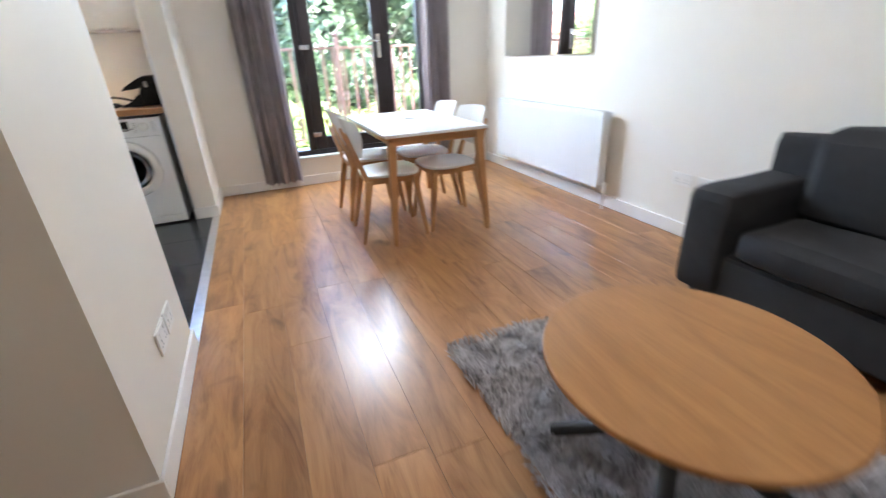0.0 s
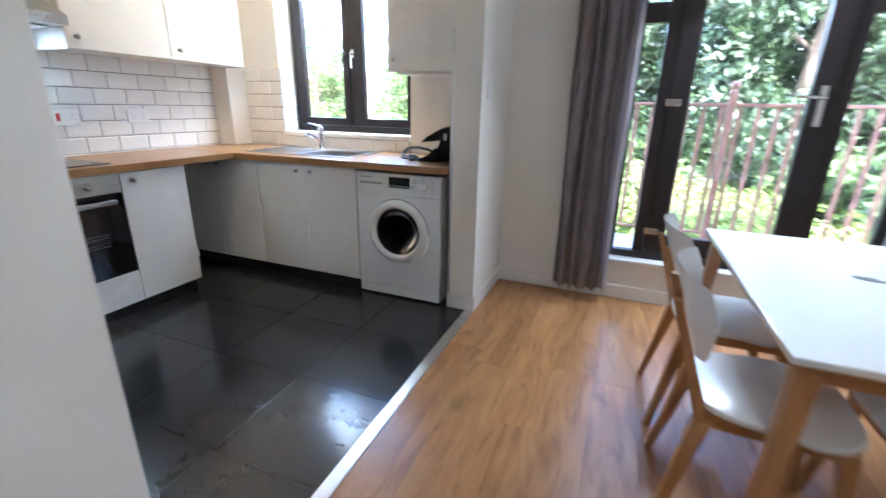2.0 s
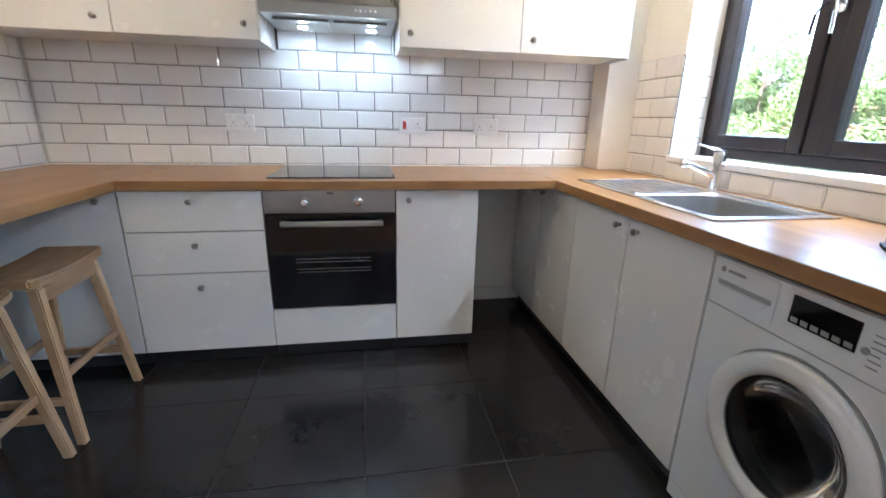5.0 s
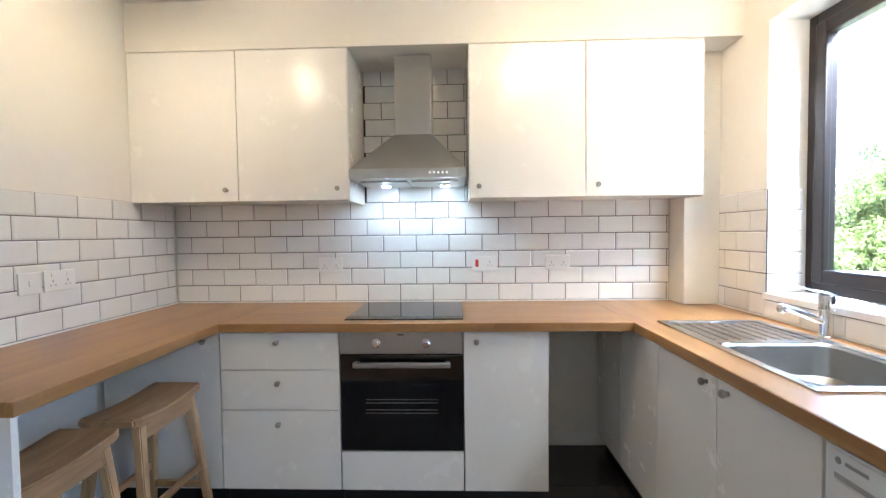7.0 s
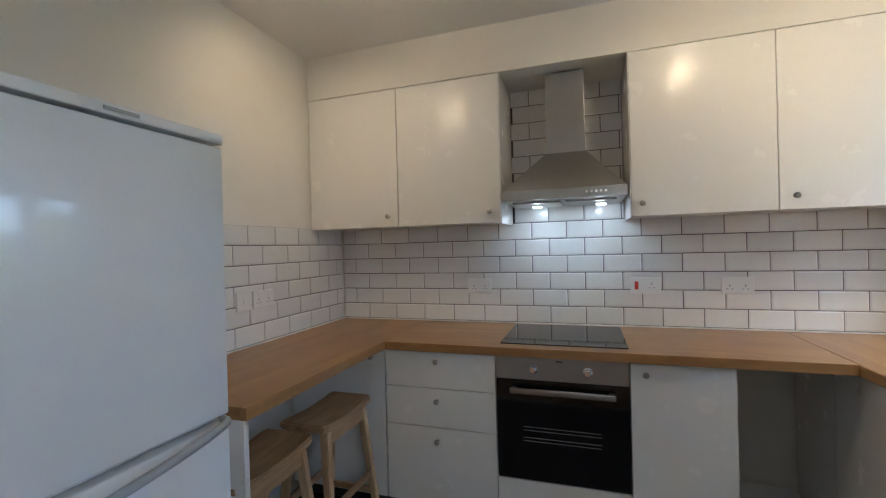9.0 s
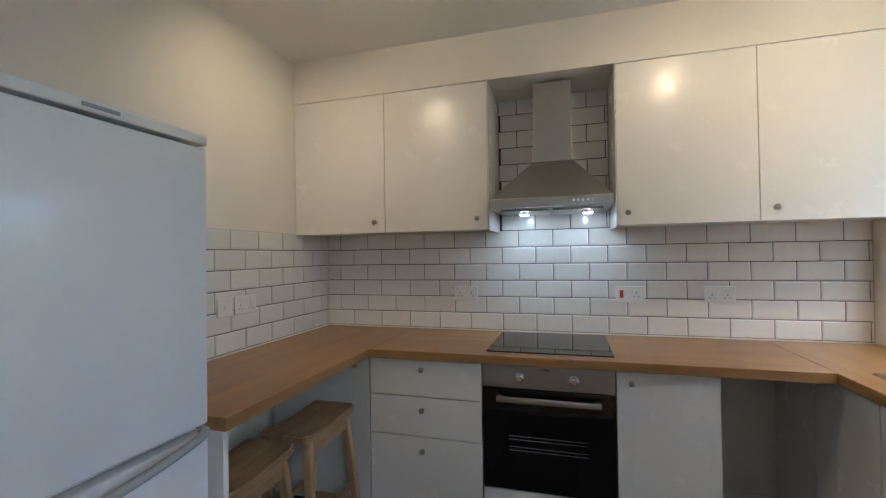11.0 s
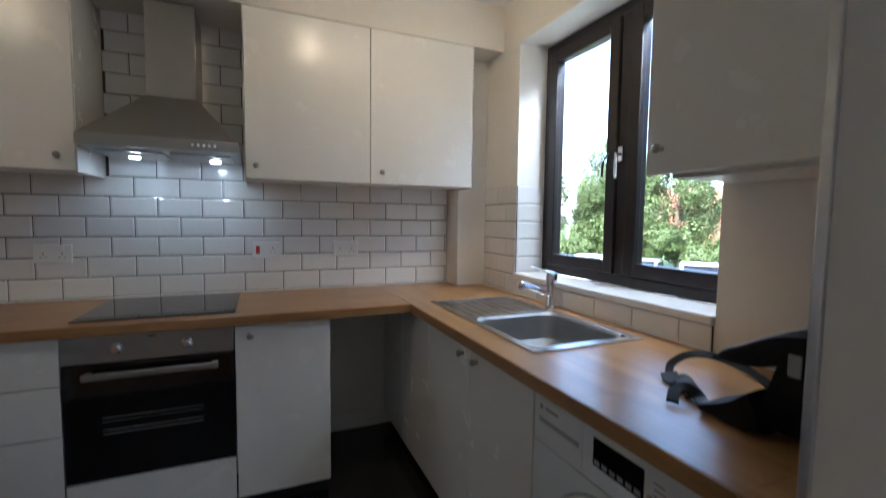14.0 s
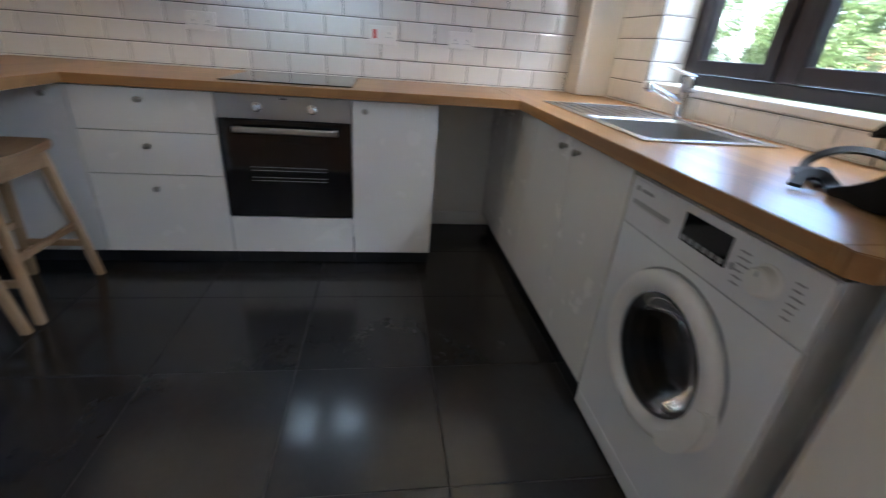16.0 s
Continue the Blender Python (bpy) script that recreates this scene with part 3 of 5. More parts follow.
part("plinth", box(-2.66, -2.14, 3.212, 3.61, 0.0, 0.079), PLINTH, u)

u = thing("base_cabinet", (-2.30, 4.3, 0.0), "white corner base cabinet beside an open gap under the worktop", "cabinet", GB)
carcass(-2.70, -1.902, FY + 0.02, 4.66, 0.08, 0.866, u)
for x0, x1, k in ((-2.70, -2.322, -2.372), (-2.322, -1.901, -2.280)):
    d = front_y("door", x0, x1, 0.085, 0.864, u)
    knob(k, FY, 0.815, 0, -1, d)
part("plinth", box(-2.70, -1.902, 4.095, 4.64, 0.0, 0.079), PLINTH, u)

u = thing("sink_cabinet", (-1.48, 4.3, 0.0), "white two-door base cabinet under the sink", "cabinet", GB)
carcass(-1.90, -1.064, FY + 0.02, 4.66, 0.08, 0.73, u)
for x0, x1, k in ((-1.90, -1.478, -1.535), (-1.478, -1.062, -1.418)):
    d = front_y("door", x0, x1, 0.085, 0.864, u)
    knob(k, FY, 0.815, 0, -1, d)
part("plinth", box(-1.90, -1.064, 4.095, 4.64, 0.0, 0.079), PLINTH, u)

# wall cabinets over the back run and beside the window
CX = -2.357


def wall_cabinet(y0, y1, yk, side):
    u = thing("wall_cabinet", (-2.54, (y0 + y1) / 2, 1.525), "white plain-door kitchen wall cabinet with a small knob", "cabinet", GW)
    carcass(-2.722, CX - 0.02, y0 + 0.001, y1 - 0.001, 1.528, 2.334, u)
    d = part("door", box(CX - 0.018, CX, y0 + G, y1 - G, 1.522, 2.333, 0.0015), CAB, u)
    knob(CX, yk, 1.583, 1, 0, d)
    if side:
        yy = y1 if side > 0 else y0 - 0.004
        part("side_panel", box(-2.722, CX - 0.001, yy, yy + 0.004, 1.516, 2.334, 0.001), CAB, u)


wall_cabinet(1.394, 1.997, 1.935, 0)
wall_cabinet(1.997, 2.606, 2.546, 1)
wall_cabinet(3.258, 3.871, 3.306, -1)
wall_cabinet(3.871, 4.479, 3.931, 1)
u = thing("wall_cabinet", (-0.70, 4.51, 1.465), "white wall cabinet with one door between window and pier", "cabinet", GW)
carcass(-0.974, -0.424, 4.364, 4.678, 1.476, 2.334, u)
d = front_y("door", -0.976, -0.422, 1.463, 2.334, u, 4.345)
knob(-0.925, 4.345, 1.535, 0, -1, d)
part("pelmet", box(-0.93, -0.424, 4.40, 4.676, 1.455, 1.475, 0.002), CARCASS, u)

# worktops
wt = thing("worktop", (-2.4, 3.0, 0.868), "oak block-effect laminate worktop in a U shape", "worktop")
part("left_run", box(-2.714, -1.10, 1.401, 2.033, 0.868, 0.910, 0.003), WORK_X, wt)
part("back_run", box(-2.714, -2.060, 2.034, 4.008, 0.868, 0.910, 0.003), WORK_Y, wt)
for row in ((-2.714, -1.70, 4.009, 4.679), (-1.70, -1.18, 4.009, 4.135), (-1.70, -1.18, 4.555, 4.679), (-1.18, -0.46, 4.009, 4.679)):
    part("window_run", box(*row, 0.868, 0.910), WORK_X, wt, "", False)
part("window_run", prism([(-0.46, 4.003), (-0.436, 4.003), (-0.411, 4.030), (-0.411, 4.679), (-0.46, 4.679)], 2, 0.868, 0.910, 0.002), WORK_X, wt)
part("window_run_edge", box(-2.055, -0.461, 4.003, 4.0085, 0.868, 0.910, 0.002), WORK_X, wt)
u = thing("breakfast_bar_support", (-1.11, 1.72, 0.0), "white end panel holding up the breakfast bar", "panel")
part("panel", box(-1.128, -1.108, 1.42, 2.015, 0.0, 0.867, 0.001), CAB, u)
u = thing("wall_lining", (-1.6, 1.4, 0.0), "white panel on the wall under the breakfast bar", "panel")
part("panel", box(-2.06, -1.13, 1.392, 1.412, 0.0, 0.866, 0.001), CARCASS, u)
single("trim_sealant", boxes((-2.716, -2.708, 1.41, 4.48, 0.9105, 0.917), (-2.708, -1.12, 1.400, 1.408, 0.9105, 0.917), (-2.54, -0.98, 4.666, 4.674, 0.9105, 0.917)), SEAL, "white silicone sealant line on the worktop", "sealant", ST)

# hob
hob = thing("hob", (-2.4, 2.92, 0.911), "black glass induction hob set into the worktop", "hob")
part("glass", box(-2.66, -2.135, 2.625, 3.212, 0.9105, 0.9165, 0.002), BLACKGLASS, hob)

# cooker hood
hd = thing("cooker_hood", (-2.5, 2.93, 1.61), "brushed steel chimney cooker hood with two lit LED lamps", "cooker hood")
part("chimney", boxes((-2.712, -2.46, 2.845, 3.048, 1.885, 2.325), bev=0.003), STEEL_Y, hd)
bm = bmesh.new()
lo = [bm.verts.new(p) for p in ((-2.712, 2.632, 1.672), (-2.262, 2.632, 1.672), (-2.262, 3.232, 1.672), (-2.712, 3.232, 1.672))]
hi = [bm.verts.new(p) for p in ((-2.712, 2.842, 1.889), (-2.457, 2.842, 1.889), (-2.457, 3.051, 1.889), (-2.712, 3.051, 1.889))]
bm.faces.new(lo)
bm.faces.new(hi)
for i in range(4):
    bm.faces.new((lo[i], lo[(i + 1) % 4], hi[(i + 1) % 4], hi[i]))
part("canopy", bm, STEEL_Y, hd, "sloping steel canopy", False)
lip = part("lip", box(-2.712, -2.260, 2.630, 3.234, 1.622, 1.6715, 0.002), STEEL_Y, hd)
for k in range(5):
    part("button", lathe([(0, 0), (0.006, 0), (0.006, 0.003), (0, 0.003)], Matrix.Translation((-2.26, 3.05 + 0.022 * k, 1.648)) @ pose(0, 0, 0, 0, 90, 0), 12), CHROME, lip)
part("filter", boxes((-2.66, -2.36, 2.67, 2.92, 1.612, 1.6215), (-2.66, -2.36, 2.945, 3.195, 1.612, 1.6215), bev=0.002), NICKEL, hd)
for y in (2.789, 3.122):
    rim = part("lamp", lathe([(0.0, 0.0), (0.026, 0.0), (0.030, 0.006), (0.030, 0.010), (0, 0.010)], Matrix.Translation((-2.47, y, 1.6015)), 24), CHROME, hd)
    part("led", lathe([(0, 0), (0.022, 0), (0.022, 0.002), (0, 0.002)], Matrix.Translation((-2.47, y, 1.5990)), 24), BULB_C, rim, "glowing cool-white LED")
part("logo_bar", box(-2.4598, -2.458, 2.925, 2.965, 1.945, 1.955), GREYPL, hd)

# sink and tap
sk = thing("sink", (-1.62, 4.34, 0.911), "stainless steel inset sink with drainer", "sink")
part("rim", boxes((-2.07, -1.68, 4.115, 4.145, 0.9105, 0.917), (-2.07, -1.68, 4.545, 4.585, 0.9105, 0.917), (-2.07, -2.045, 4.145, 4.545, 0.9105, 0.917), (-1.70, -1.66, 4.145, 4.545, 0.9105, 0.917),
                  (-1.68, -1.17, 4.115, 4.145, 0.9105, 0.917), (-1.68, -1.17, 4.545, 4.585, 0.9105, 0.917), (-1.205, -1.17, 4.145, 4.545, 0.9105, 0.917), bev=0.0015), STEEL_X, sk)
part("drainer", box(-2.044, -1.701, 4.146, 4.544, 0.9105, 0.9125), STEEL_X, sk)
for k in range(8):
    part("drainer_rib", rod((-2.02, 4.175 + 0.048 * k, 0.9125), (-1.72, 4.175 + 0.048 * k, 0.9125), 0.004, seg=10), STEEL_X, sk)
bm = bmesh.new()
prof = ((0.0, 0.9165), (0.008, 0.905), (0.018, 0.80), (0.045, 0.762), (0.11, 0.758))
rings = []
for inset, z in prof:
    x0, x1, y0, y1, r = -1.662 + inset, -1.203 - inset, 4.143 + inset, 4.547 - inset, 0.055
    ring = []
    for cx, cy, a0 in ((x1 - r, y1 - r, 0), (x0 + r, y1 - r, 90), (x0 + r, y0 + r, 180), (x1 - r, y0 + r, 270)):
        for k in range(7):
            a = radians(a0 + 15 * k)
            ring.append(bm.verts.new((cx + r * math.cos(a), cy + r * math.sin(a), z)))
    rings.append(ring)
for a, b in zip(rings, rings[1:]):
    for i in range(len(a)):
        bm.faces.new((a[i], a[(i + 1) % len(a)], b[(i + 1) % len(a)], b[i]))
bm.faces.new(rings[-1])
bmesh.ops.solidify(bm, geom=bm.faces[:], thickness=0.002)
bowl = part("bowl", bm, STEEL_BOWL, sk, "deep rounded bowl")
part("waste", lathe([(0, 0), (0.035, 0), (0.042, 0.003), (0.044, 0.006), (0.02, 0.005), (0, 0.004)], Matrix.Translation((-1.43, 4.34, 0.7585)), 28), CHROME, bowl)
part("overflow", box(-1.31, -1.25, 4.155, 4.175, 0.868, 0.876, 0.002), PLASTIC, bowl, "small white soap rest")
tap = thing("tap", (-1.76, 4.62, 0.911), "chrome single-lever mixer tap behind the sink", "tap")
TAPX, TAPY = -1.758, 4.622
body = part("body", lathe([(0, 0), (0.029, 0), (0.029, 0.006), (0.0235, 0.010), (0.0225, 0.105), (0.026, 0.112), (0.0265, 0.158), (0.024, 0.166), (0, 0.168)], Matrix.Translation((TAPX, TAPY, 0.9105)), 32), CHROME, tap)
part("seam", lathe([(0.0225, 0.1065), (0.0268, 0.1085), (0.0268, 0.1105), (0.0225, 0.1115)], Matrix.Translation((TAPX, TAPY, 0.9105)), 32), GREYPL, body)
spout = part("spout", tube(spline([(TAPX, TAPY - 0.012, 0.972), (TAPX - 0.004, TAPY - 0.06, 0.992), (TAPX - 0.010, TAPY - 0.125, 1.018), (TAPX - 0.013, TAPY - 0.160, 1.028)], 5), 0.0135, 20), CHROME, tap)
part("aerator", lathe([(0, -0.012), (0.012, -0.012), (0.0165, -0.004), (0.018, 0.008), (0.0155, 0.018), (0.008, 0.023), (0, 0.024)], Matrix.Translation((TAPX - 0.013, TAPY - 0.162, 1.020)), 24), CHROME, spout)
lever = bmesh.new()
rows = []
for dx, dy, z, w, h in ((0.004, 0.020, 1.0795, 0.021, 0.008), (0.0, -0.020, 1.084, 0.021, 0.009), (-0.010, -0.055, 1.095, 0.015, 0.006), (-0.022, -0.098, 1.108, 0.012, 0.004), (-0.026, -0.112, 1.111, 0.010, 0.003)):
    rows.append([lever.verts.new((TAPX + dx + a * w, TAPY + dy + a * w * 0.2, z + b * h)) for a, b in ((-1, 0), (1, 0), (0.8, 1), (-0.8, 1))])
for a, b in zip(rows, rows[1:]):
    for k in range(4):
        lever.faces.new((a[k], a[(k + 1) % 4], b[(k + 1) % 4], b[k]))
lever.faces.new(rows[0])
lever.faces.new(rows[-1])
part("lever", lever, CHROME, tap, "flat chrome lever", False)

# washing machine
wm = thing("washing_machine", (-0.757, 4.33, 0.0), "white front-loading washing machine under the worktop", "washing machine")
WCX, WCZ, WHOLE = -0.752, 0.472, 0.165
shell = box(-1.055, -0.459, 4.0510, 4.60, 0.012, 0.846)
bmesh.ops.delete(shell, geom=[f for f in shell.faces if f.normal.y < -0.9], context="FACES")
bmesh.ops.solidify(shell, geom=shell.faces[:], thickness=0.008)
part("body", shell, ENAMEL, wm, "", False)


def holed_plate(x0, x1, z0, z1, y0, y1, cx, cz, r, n=64):
    """An upright plate with a round hole through it."""
    bm = bmesh.new()
    loops = []
    for y in (y0, y1):
        inner, outer = [], []
        for i in range(n):
            a = 2 * math.pi * i / n
            c, d = math.cos(a), math.sin(a)
            inner.append(bm.verts.new((cx + r * c, y, cz + r * d)))
            k = min(((x1 - cx) if c > 0 else (x0 - cx)) / c if abs(c) > 1e-6 else 1e9, ((z1 - cz) if d > 0 else (z0 - cz)) / d if abs(d) > 1e-6 else 1e9)
            outer.append([cx + k * c, y, cz + k * d])
        for qx, qz in ((x0, z0), (x1, z0), (x0, z1), (x1, z1)):
            near = min(outer, key=lambda o: (o[0] - qx) ** 2 + (o[2] - qz) ** 2)
            near[0], near[2] = qx, qz
        loops.append((inner, [bm.verts.new(o) for o in outer]))
    (ia, oa), (ib, ob) = loops
    for i in range(n):
        k = (i + 1) % n
        bm.faces.new((ia[i], ia[k], oa[k], oa[i]))
        bm.faces.new((ib[i], ib[k], ob[k], ob[i]))
        bm.faces.new((ia[i], ia[k], ib[k], ib[i]))
        bm.faces.new((oa[i], oa[k], ob[k], ob[i]))
    return bm


part("fascia", holed_plate(-1.054, -0.460, 0.075, 0.7085, 4.0420, 4.0505, WCX, WCZ, WHOLE), ENAMEL, wm)
part("kick_panel", box(-1.054, -0.460, 4.0425, 4.0505, 0.014, 0.0725, 0.002), ENAMEL, wm)
pan = part("control_panel", box(-1.054, -0.460, 4.0410, 4.0505, 0.7105, 0.845, 0.003), ENAMEL, wm)
soap = part("soap_drawer", boxes((-1.040, -0.852, 4.0385, 4.0408, 0.728, 0.838), bev=0.001), ENAMEL, pan)
part("drawer_slot", box(-1.026, -0.862, 4.0370, 4.0383, 0.773, 0.786, 0.0006), GREYPL, soap, "grey finger slot")
part("drawer_grip", prism([(-1.022, 0.772), (-0.866, 0.772), (-0.885, 0.755), (-0.915, 0.744), (-0.945, 0.741), (-0.975, 0.744), (-1.003, 0.755)], 1, 4.0345, 4.0383, 0.0015), ENAMEL, soap, "scooped white drawer pull")
part("logo_bar", box(-1.000, -0.945, 4.0375, 4.0383, 0.812, 0.820), INK, soap)
part("logo_dot", lathe([(0, 0), (0.008, 0), (0.008, 0.0008), (0, 0.0008)], Matrix.Translation((-1.017, 4.0383, 0.816)) @ pose(0, 0, 0, 90, 0, 0), 16), INK, soap)
dsp = part("display", box(-0.814, -0.668, 4.0380, 4.0408, 0.758, 0.826, 0.001), BLACKGLASS, pan, "black display window")
for k in range(6):
    part("button", box(-0.808 + 0.0235 * k, -0.791 + 0.0235 * k, 4.0365, 4.0378, 0.763, 0.775, 0.0006), GREYPL, dsp)
part("start_button", lathe([(0, 0), (0.008, 0), (0.008, 0.002), (0, 0.003)], Matrix.Translation((-0.652, 4.0408, 0.772)) @ pose(0, 0, 0, 90, 0, 0), 16), GREYPL, pan)
dial = part("dial", lathe([(0, 0), (0.034, 0), (0.034, 0.003), (0.029, 0.005), (0.0275, 0.022), (0.024, 0.027), (0, 0.028)], Matrix.Translation((-0.570, 4.0408, 0.783)) @ pose(0, 0, 0, 90, 0, 0), 36), PLASTIC, pan, "round programme dial")
part("pointer", box(-0.5715, -0.5685, 4.0120, 4.0128, 0.794, 0.806), INK, dial)
rng = random.Random(4)
for k in range(6):
    for x, w in ((-0.645, 0.030), (-0.520, 0.026)):
        part("print_bar", box(x, x + w * rng.uniform(0.6, 1.1), 4.0400, 4.0408, 0.742 + 0.0135 * k, 0.7452 + 0.0135 * k), INK, pan)
WM = Matrix.Translation((WCX, 4.0420, WCZ)) @ pose(0, 0, 0, 90, 0, 0)
ring = part("door", lathe([(0.150, -0.012), (0.163, -0.006), (0.163, 0.0005), (0.206, 0.0005), (0.211, 0.008), (0.210, 0.019), (0.203, 0.028), (0.188, 0.0325), (0.172, 0.031), (0.160, 0.023), (0.153, 0.010)], WM, 72), PLASTIC, wm, "round white porthole door", 50)
part("door_seam", lathe([(0.2105, 0.0005), (0.2165, 0.0005), (0.2165, 0.003), (0.2105, 0.003)], WM, 64), INK, ring)
part("door_glass", lathe([(0.154, 0.012), (0.146, 0.010), (0.132, -0.012), (0.112, -0.045), (0.080, -0.058), (0, -0.060), (0, -0.054), (0.078, -0.052), (0.106, -0.040), (0.126, -0.010), (0.140, 0.014), (0.154, 0.017)], WM, 56), DARKGLASS, ring, "clear bowl-shaped glass", 60)
outer = [(0.226 - 0.012 * abs(2 * k / 12 - 1) ** 3, radians(4 - 62 * k / 12)) for k in range(13)]
inner = [(0.176, radians(-56 + 58 * k / 12)) for k in range(13)]
grip = prism([(WCX + r * math.cos(a), WCZ + r * math.sin(a)) for r, a in outer + inner], 1, 4.0075, 4.0405, 0.004)
part("door_grip", grip, PLASTIC, ring, "white pull grip")
part("gasket", lathe([(0.164, -0.010), (0.150, -0.016), (0.142, -0.030), (0.150, -0.050), (0.172, -0.060), (0.176, -0.020)], WM, 48), GREYPL, wm, "grey rubber door seal", 60)
# near-black steel colour stands for the shade inside the drum
drum = part("drum", lathe([(0.172, -0.062), (0.235, -0.068), (0.235, -0.36), (0.05, -0.37), (0, -0.355)], WM, 48), steel("shaded_drum_steel", 2, (0.045, 0.045, 0.048), 0.5), wm, "steel drum with the inside shade put into its colour", 50)
for k in range(3):
    a = radians(95 + 120 * k)
    c, d = math.cos(a), math.sin(a)
    # paddles black too, with the drum's shade put into their colour
    part("paddle", leg((WCX + 0.215 * c, 4.13, WCZ + 0.215 * d), (WCX + 0.20 * c, 4.38, WCZ + 0.20 * d), 0.026, 0.020), BLACKPL, drum)
for x in (-1.02, -0.50):
    part("foot", rod((x, 4.10, 0.0), (x, 4.10, 0.014), 0.02), BLACKPL, wm)

# fridge freezer
fr = thing("fridge_freezer", (-0.70, 1.75, 0.0), "tall white fridge freezer beside the partition", "fridge freezer")
FR0, FR1, FRY = -1.026, -0.415, FRIDGE_Y
part("body", box(FR0, FR1, 1.42, FRY - 0.055, 0.03, 1.705, 0.004), ENAMEL, fr)
part("fridge_door", box(FR0, FR1, FRY - 0.052, FRY, 0.925, 1.699, 0.010, seg=3), ENAMEL, fr)
part("freezer_door", box(FR0, FR1, FRY - 0.052, FRY, 0.06, 0.905, 0.010, seg=3), ENAMEL, fr)
top = part("top_cap", box(FR0 - 0.002, FR1 + 0.002, 1.42, FRY + 0.002, 1.7065, 1.735, 0.005), ENAMEL, fr)
part("badge", box(FR0 + 0.25, FR0 + 0.33, FRY + 0.004, FRY + 0.0065, 1.716, 1.724), GREYPL, top)
part("handle", tube(spline([(FR0 + 0.02, FRY - 0.005, 0.915), (FR0 + 0.05, FRY + 0.028, 0.912), (FR0 + 0.20, FRY + 0.034, 0.890), (FR0 + 0.42, FRY + 0.034, 0.872), (FR0 + 0.55, FRY + 0.01, 0.868)], 6), 0.012, 20), GREYPL, fr, "grey curved handle lip")
part("plinth", box(FR0 + 0.02, FR1 - 0.02, 1.45, FRY - 0.08, 0.0, 0.03), BLACKPL, fr)

# saddle stools
def make_stool():
    s = thing("bar_stool", (0, 0, 0), "natural wood saddle-seat bar stool under the breakfast bar", "stool", "stools at the breakfast bar")
    bm = bmesh.new()
    n = 14
    up, dn = [], []
    for i in range(n + 1):
        x = -0.21 + 0.42 * i / n
        z = 0.636 + 0.016 * (2 * i / n - 1) ** 2
        ya, yb = -0.12, 0.12
        if i in (0, n):
            ya, yb = -0.108, 0.108
        up.append([bm.verts.new((x, ya, z)), bm.verts.new((x, yb, z))])
        dn.append([bm.verts.new((x, ya, z - 0.034)), bm.verts.new((x, yb, z - 0.034))])
    for i in range(n):
        bm.faces.new((up[i][0], up[i + 1][0], up[i + 1][1], up[i][1]))
        bm.faces.new((dn[i][0], dn[i + 1][0], dn[i + 1][1], dn[i][1]))
        for k in (0, 1):
            bm.faces.new((up[i][k], up[i + 1][k], dn[i + 1][k], dn[i][k]))
    for i in (0, n):
        bm.faces.new((up[i][0], up[i][1], dn[i][1], dn[i][0]))
    bmesh.ops.recalc_face_normals(bm, faces=bm.faces)
    sharp = [e for e in bm.edges if len(e.link_faces) == 2 and e.calc_face_angle() > 1.0]
    bmesh.ops.bevel(bm, geom=sharp, offset=0.007, segments=2, affect="EDGES")
    part("seat", bm, STOOL_S, s, "dished wooden saddle seat")
    for sx in (-1, 1):
        for sy in (-1, 1):
            part("leg", leg((sx * 0.205, sy * 0.145, 0.0), (sx * 0.155, sy * 0.085, 0.605), (0.0145, 0.016), (0.018, 0.019)), STOOL_W, s)
    for sy in (-1, 1):
        part("stretcher", box(-0.165, 0.165, sy * 0.118 - 0.009, sy * 0.118 + 0.009, 0.255, 0.285, 0.003), STOOL_S, s)
        part("apron", box(-0.15, 0.15, sy * 0.092 - 0.009, sy * 0.092 + 0.009, 0.545, 0.60, 0.003), STOOL_S, s)
    for sx in (-1, 1):
        part("stretcher", box(sx * 0.190 - 0.009, sx * 0.190 + 0.009, -0.12, 0.12, 0.16, 0.19, 0.003), STOOL_W, s)
    return s


stool = make_stool()
stool.matrix_basis = pose(-1.79, 1.865, 0)
copy_thing(stool, pose(-1.31, 1.865, 0, 0, 0, 2))


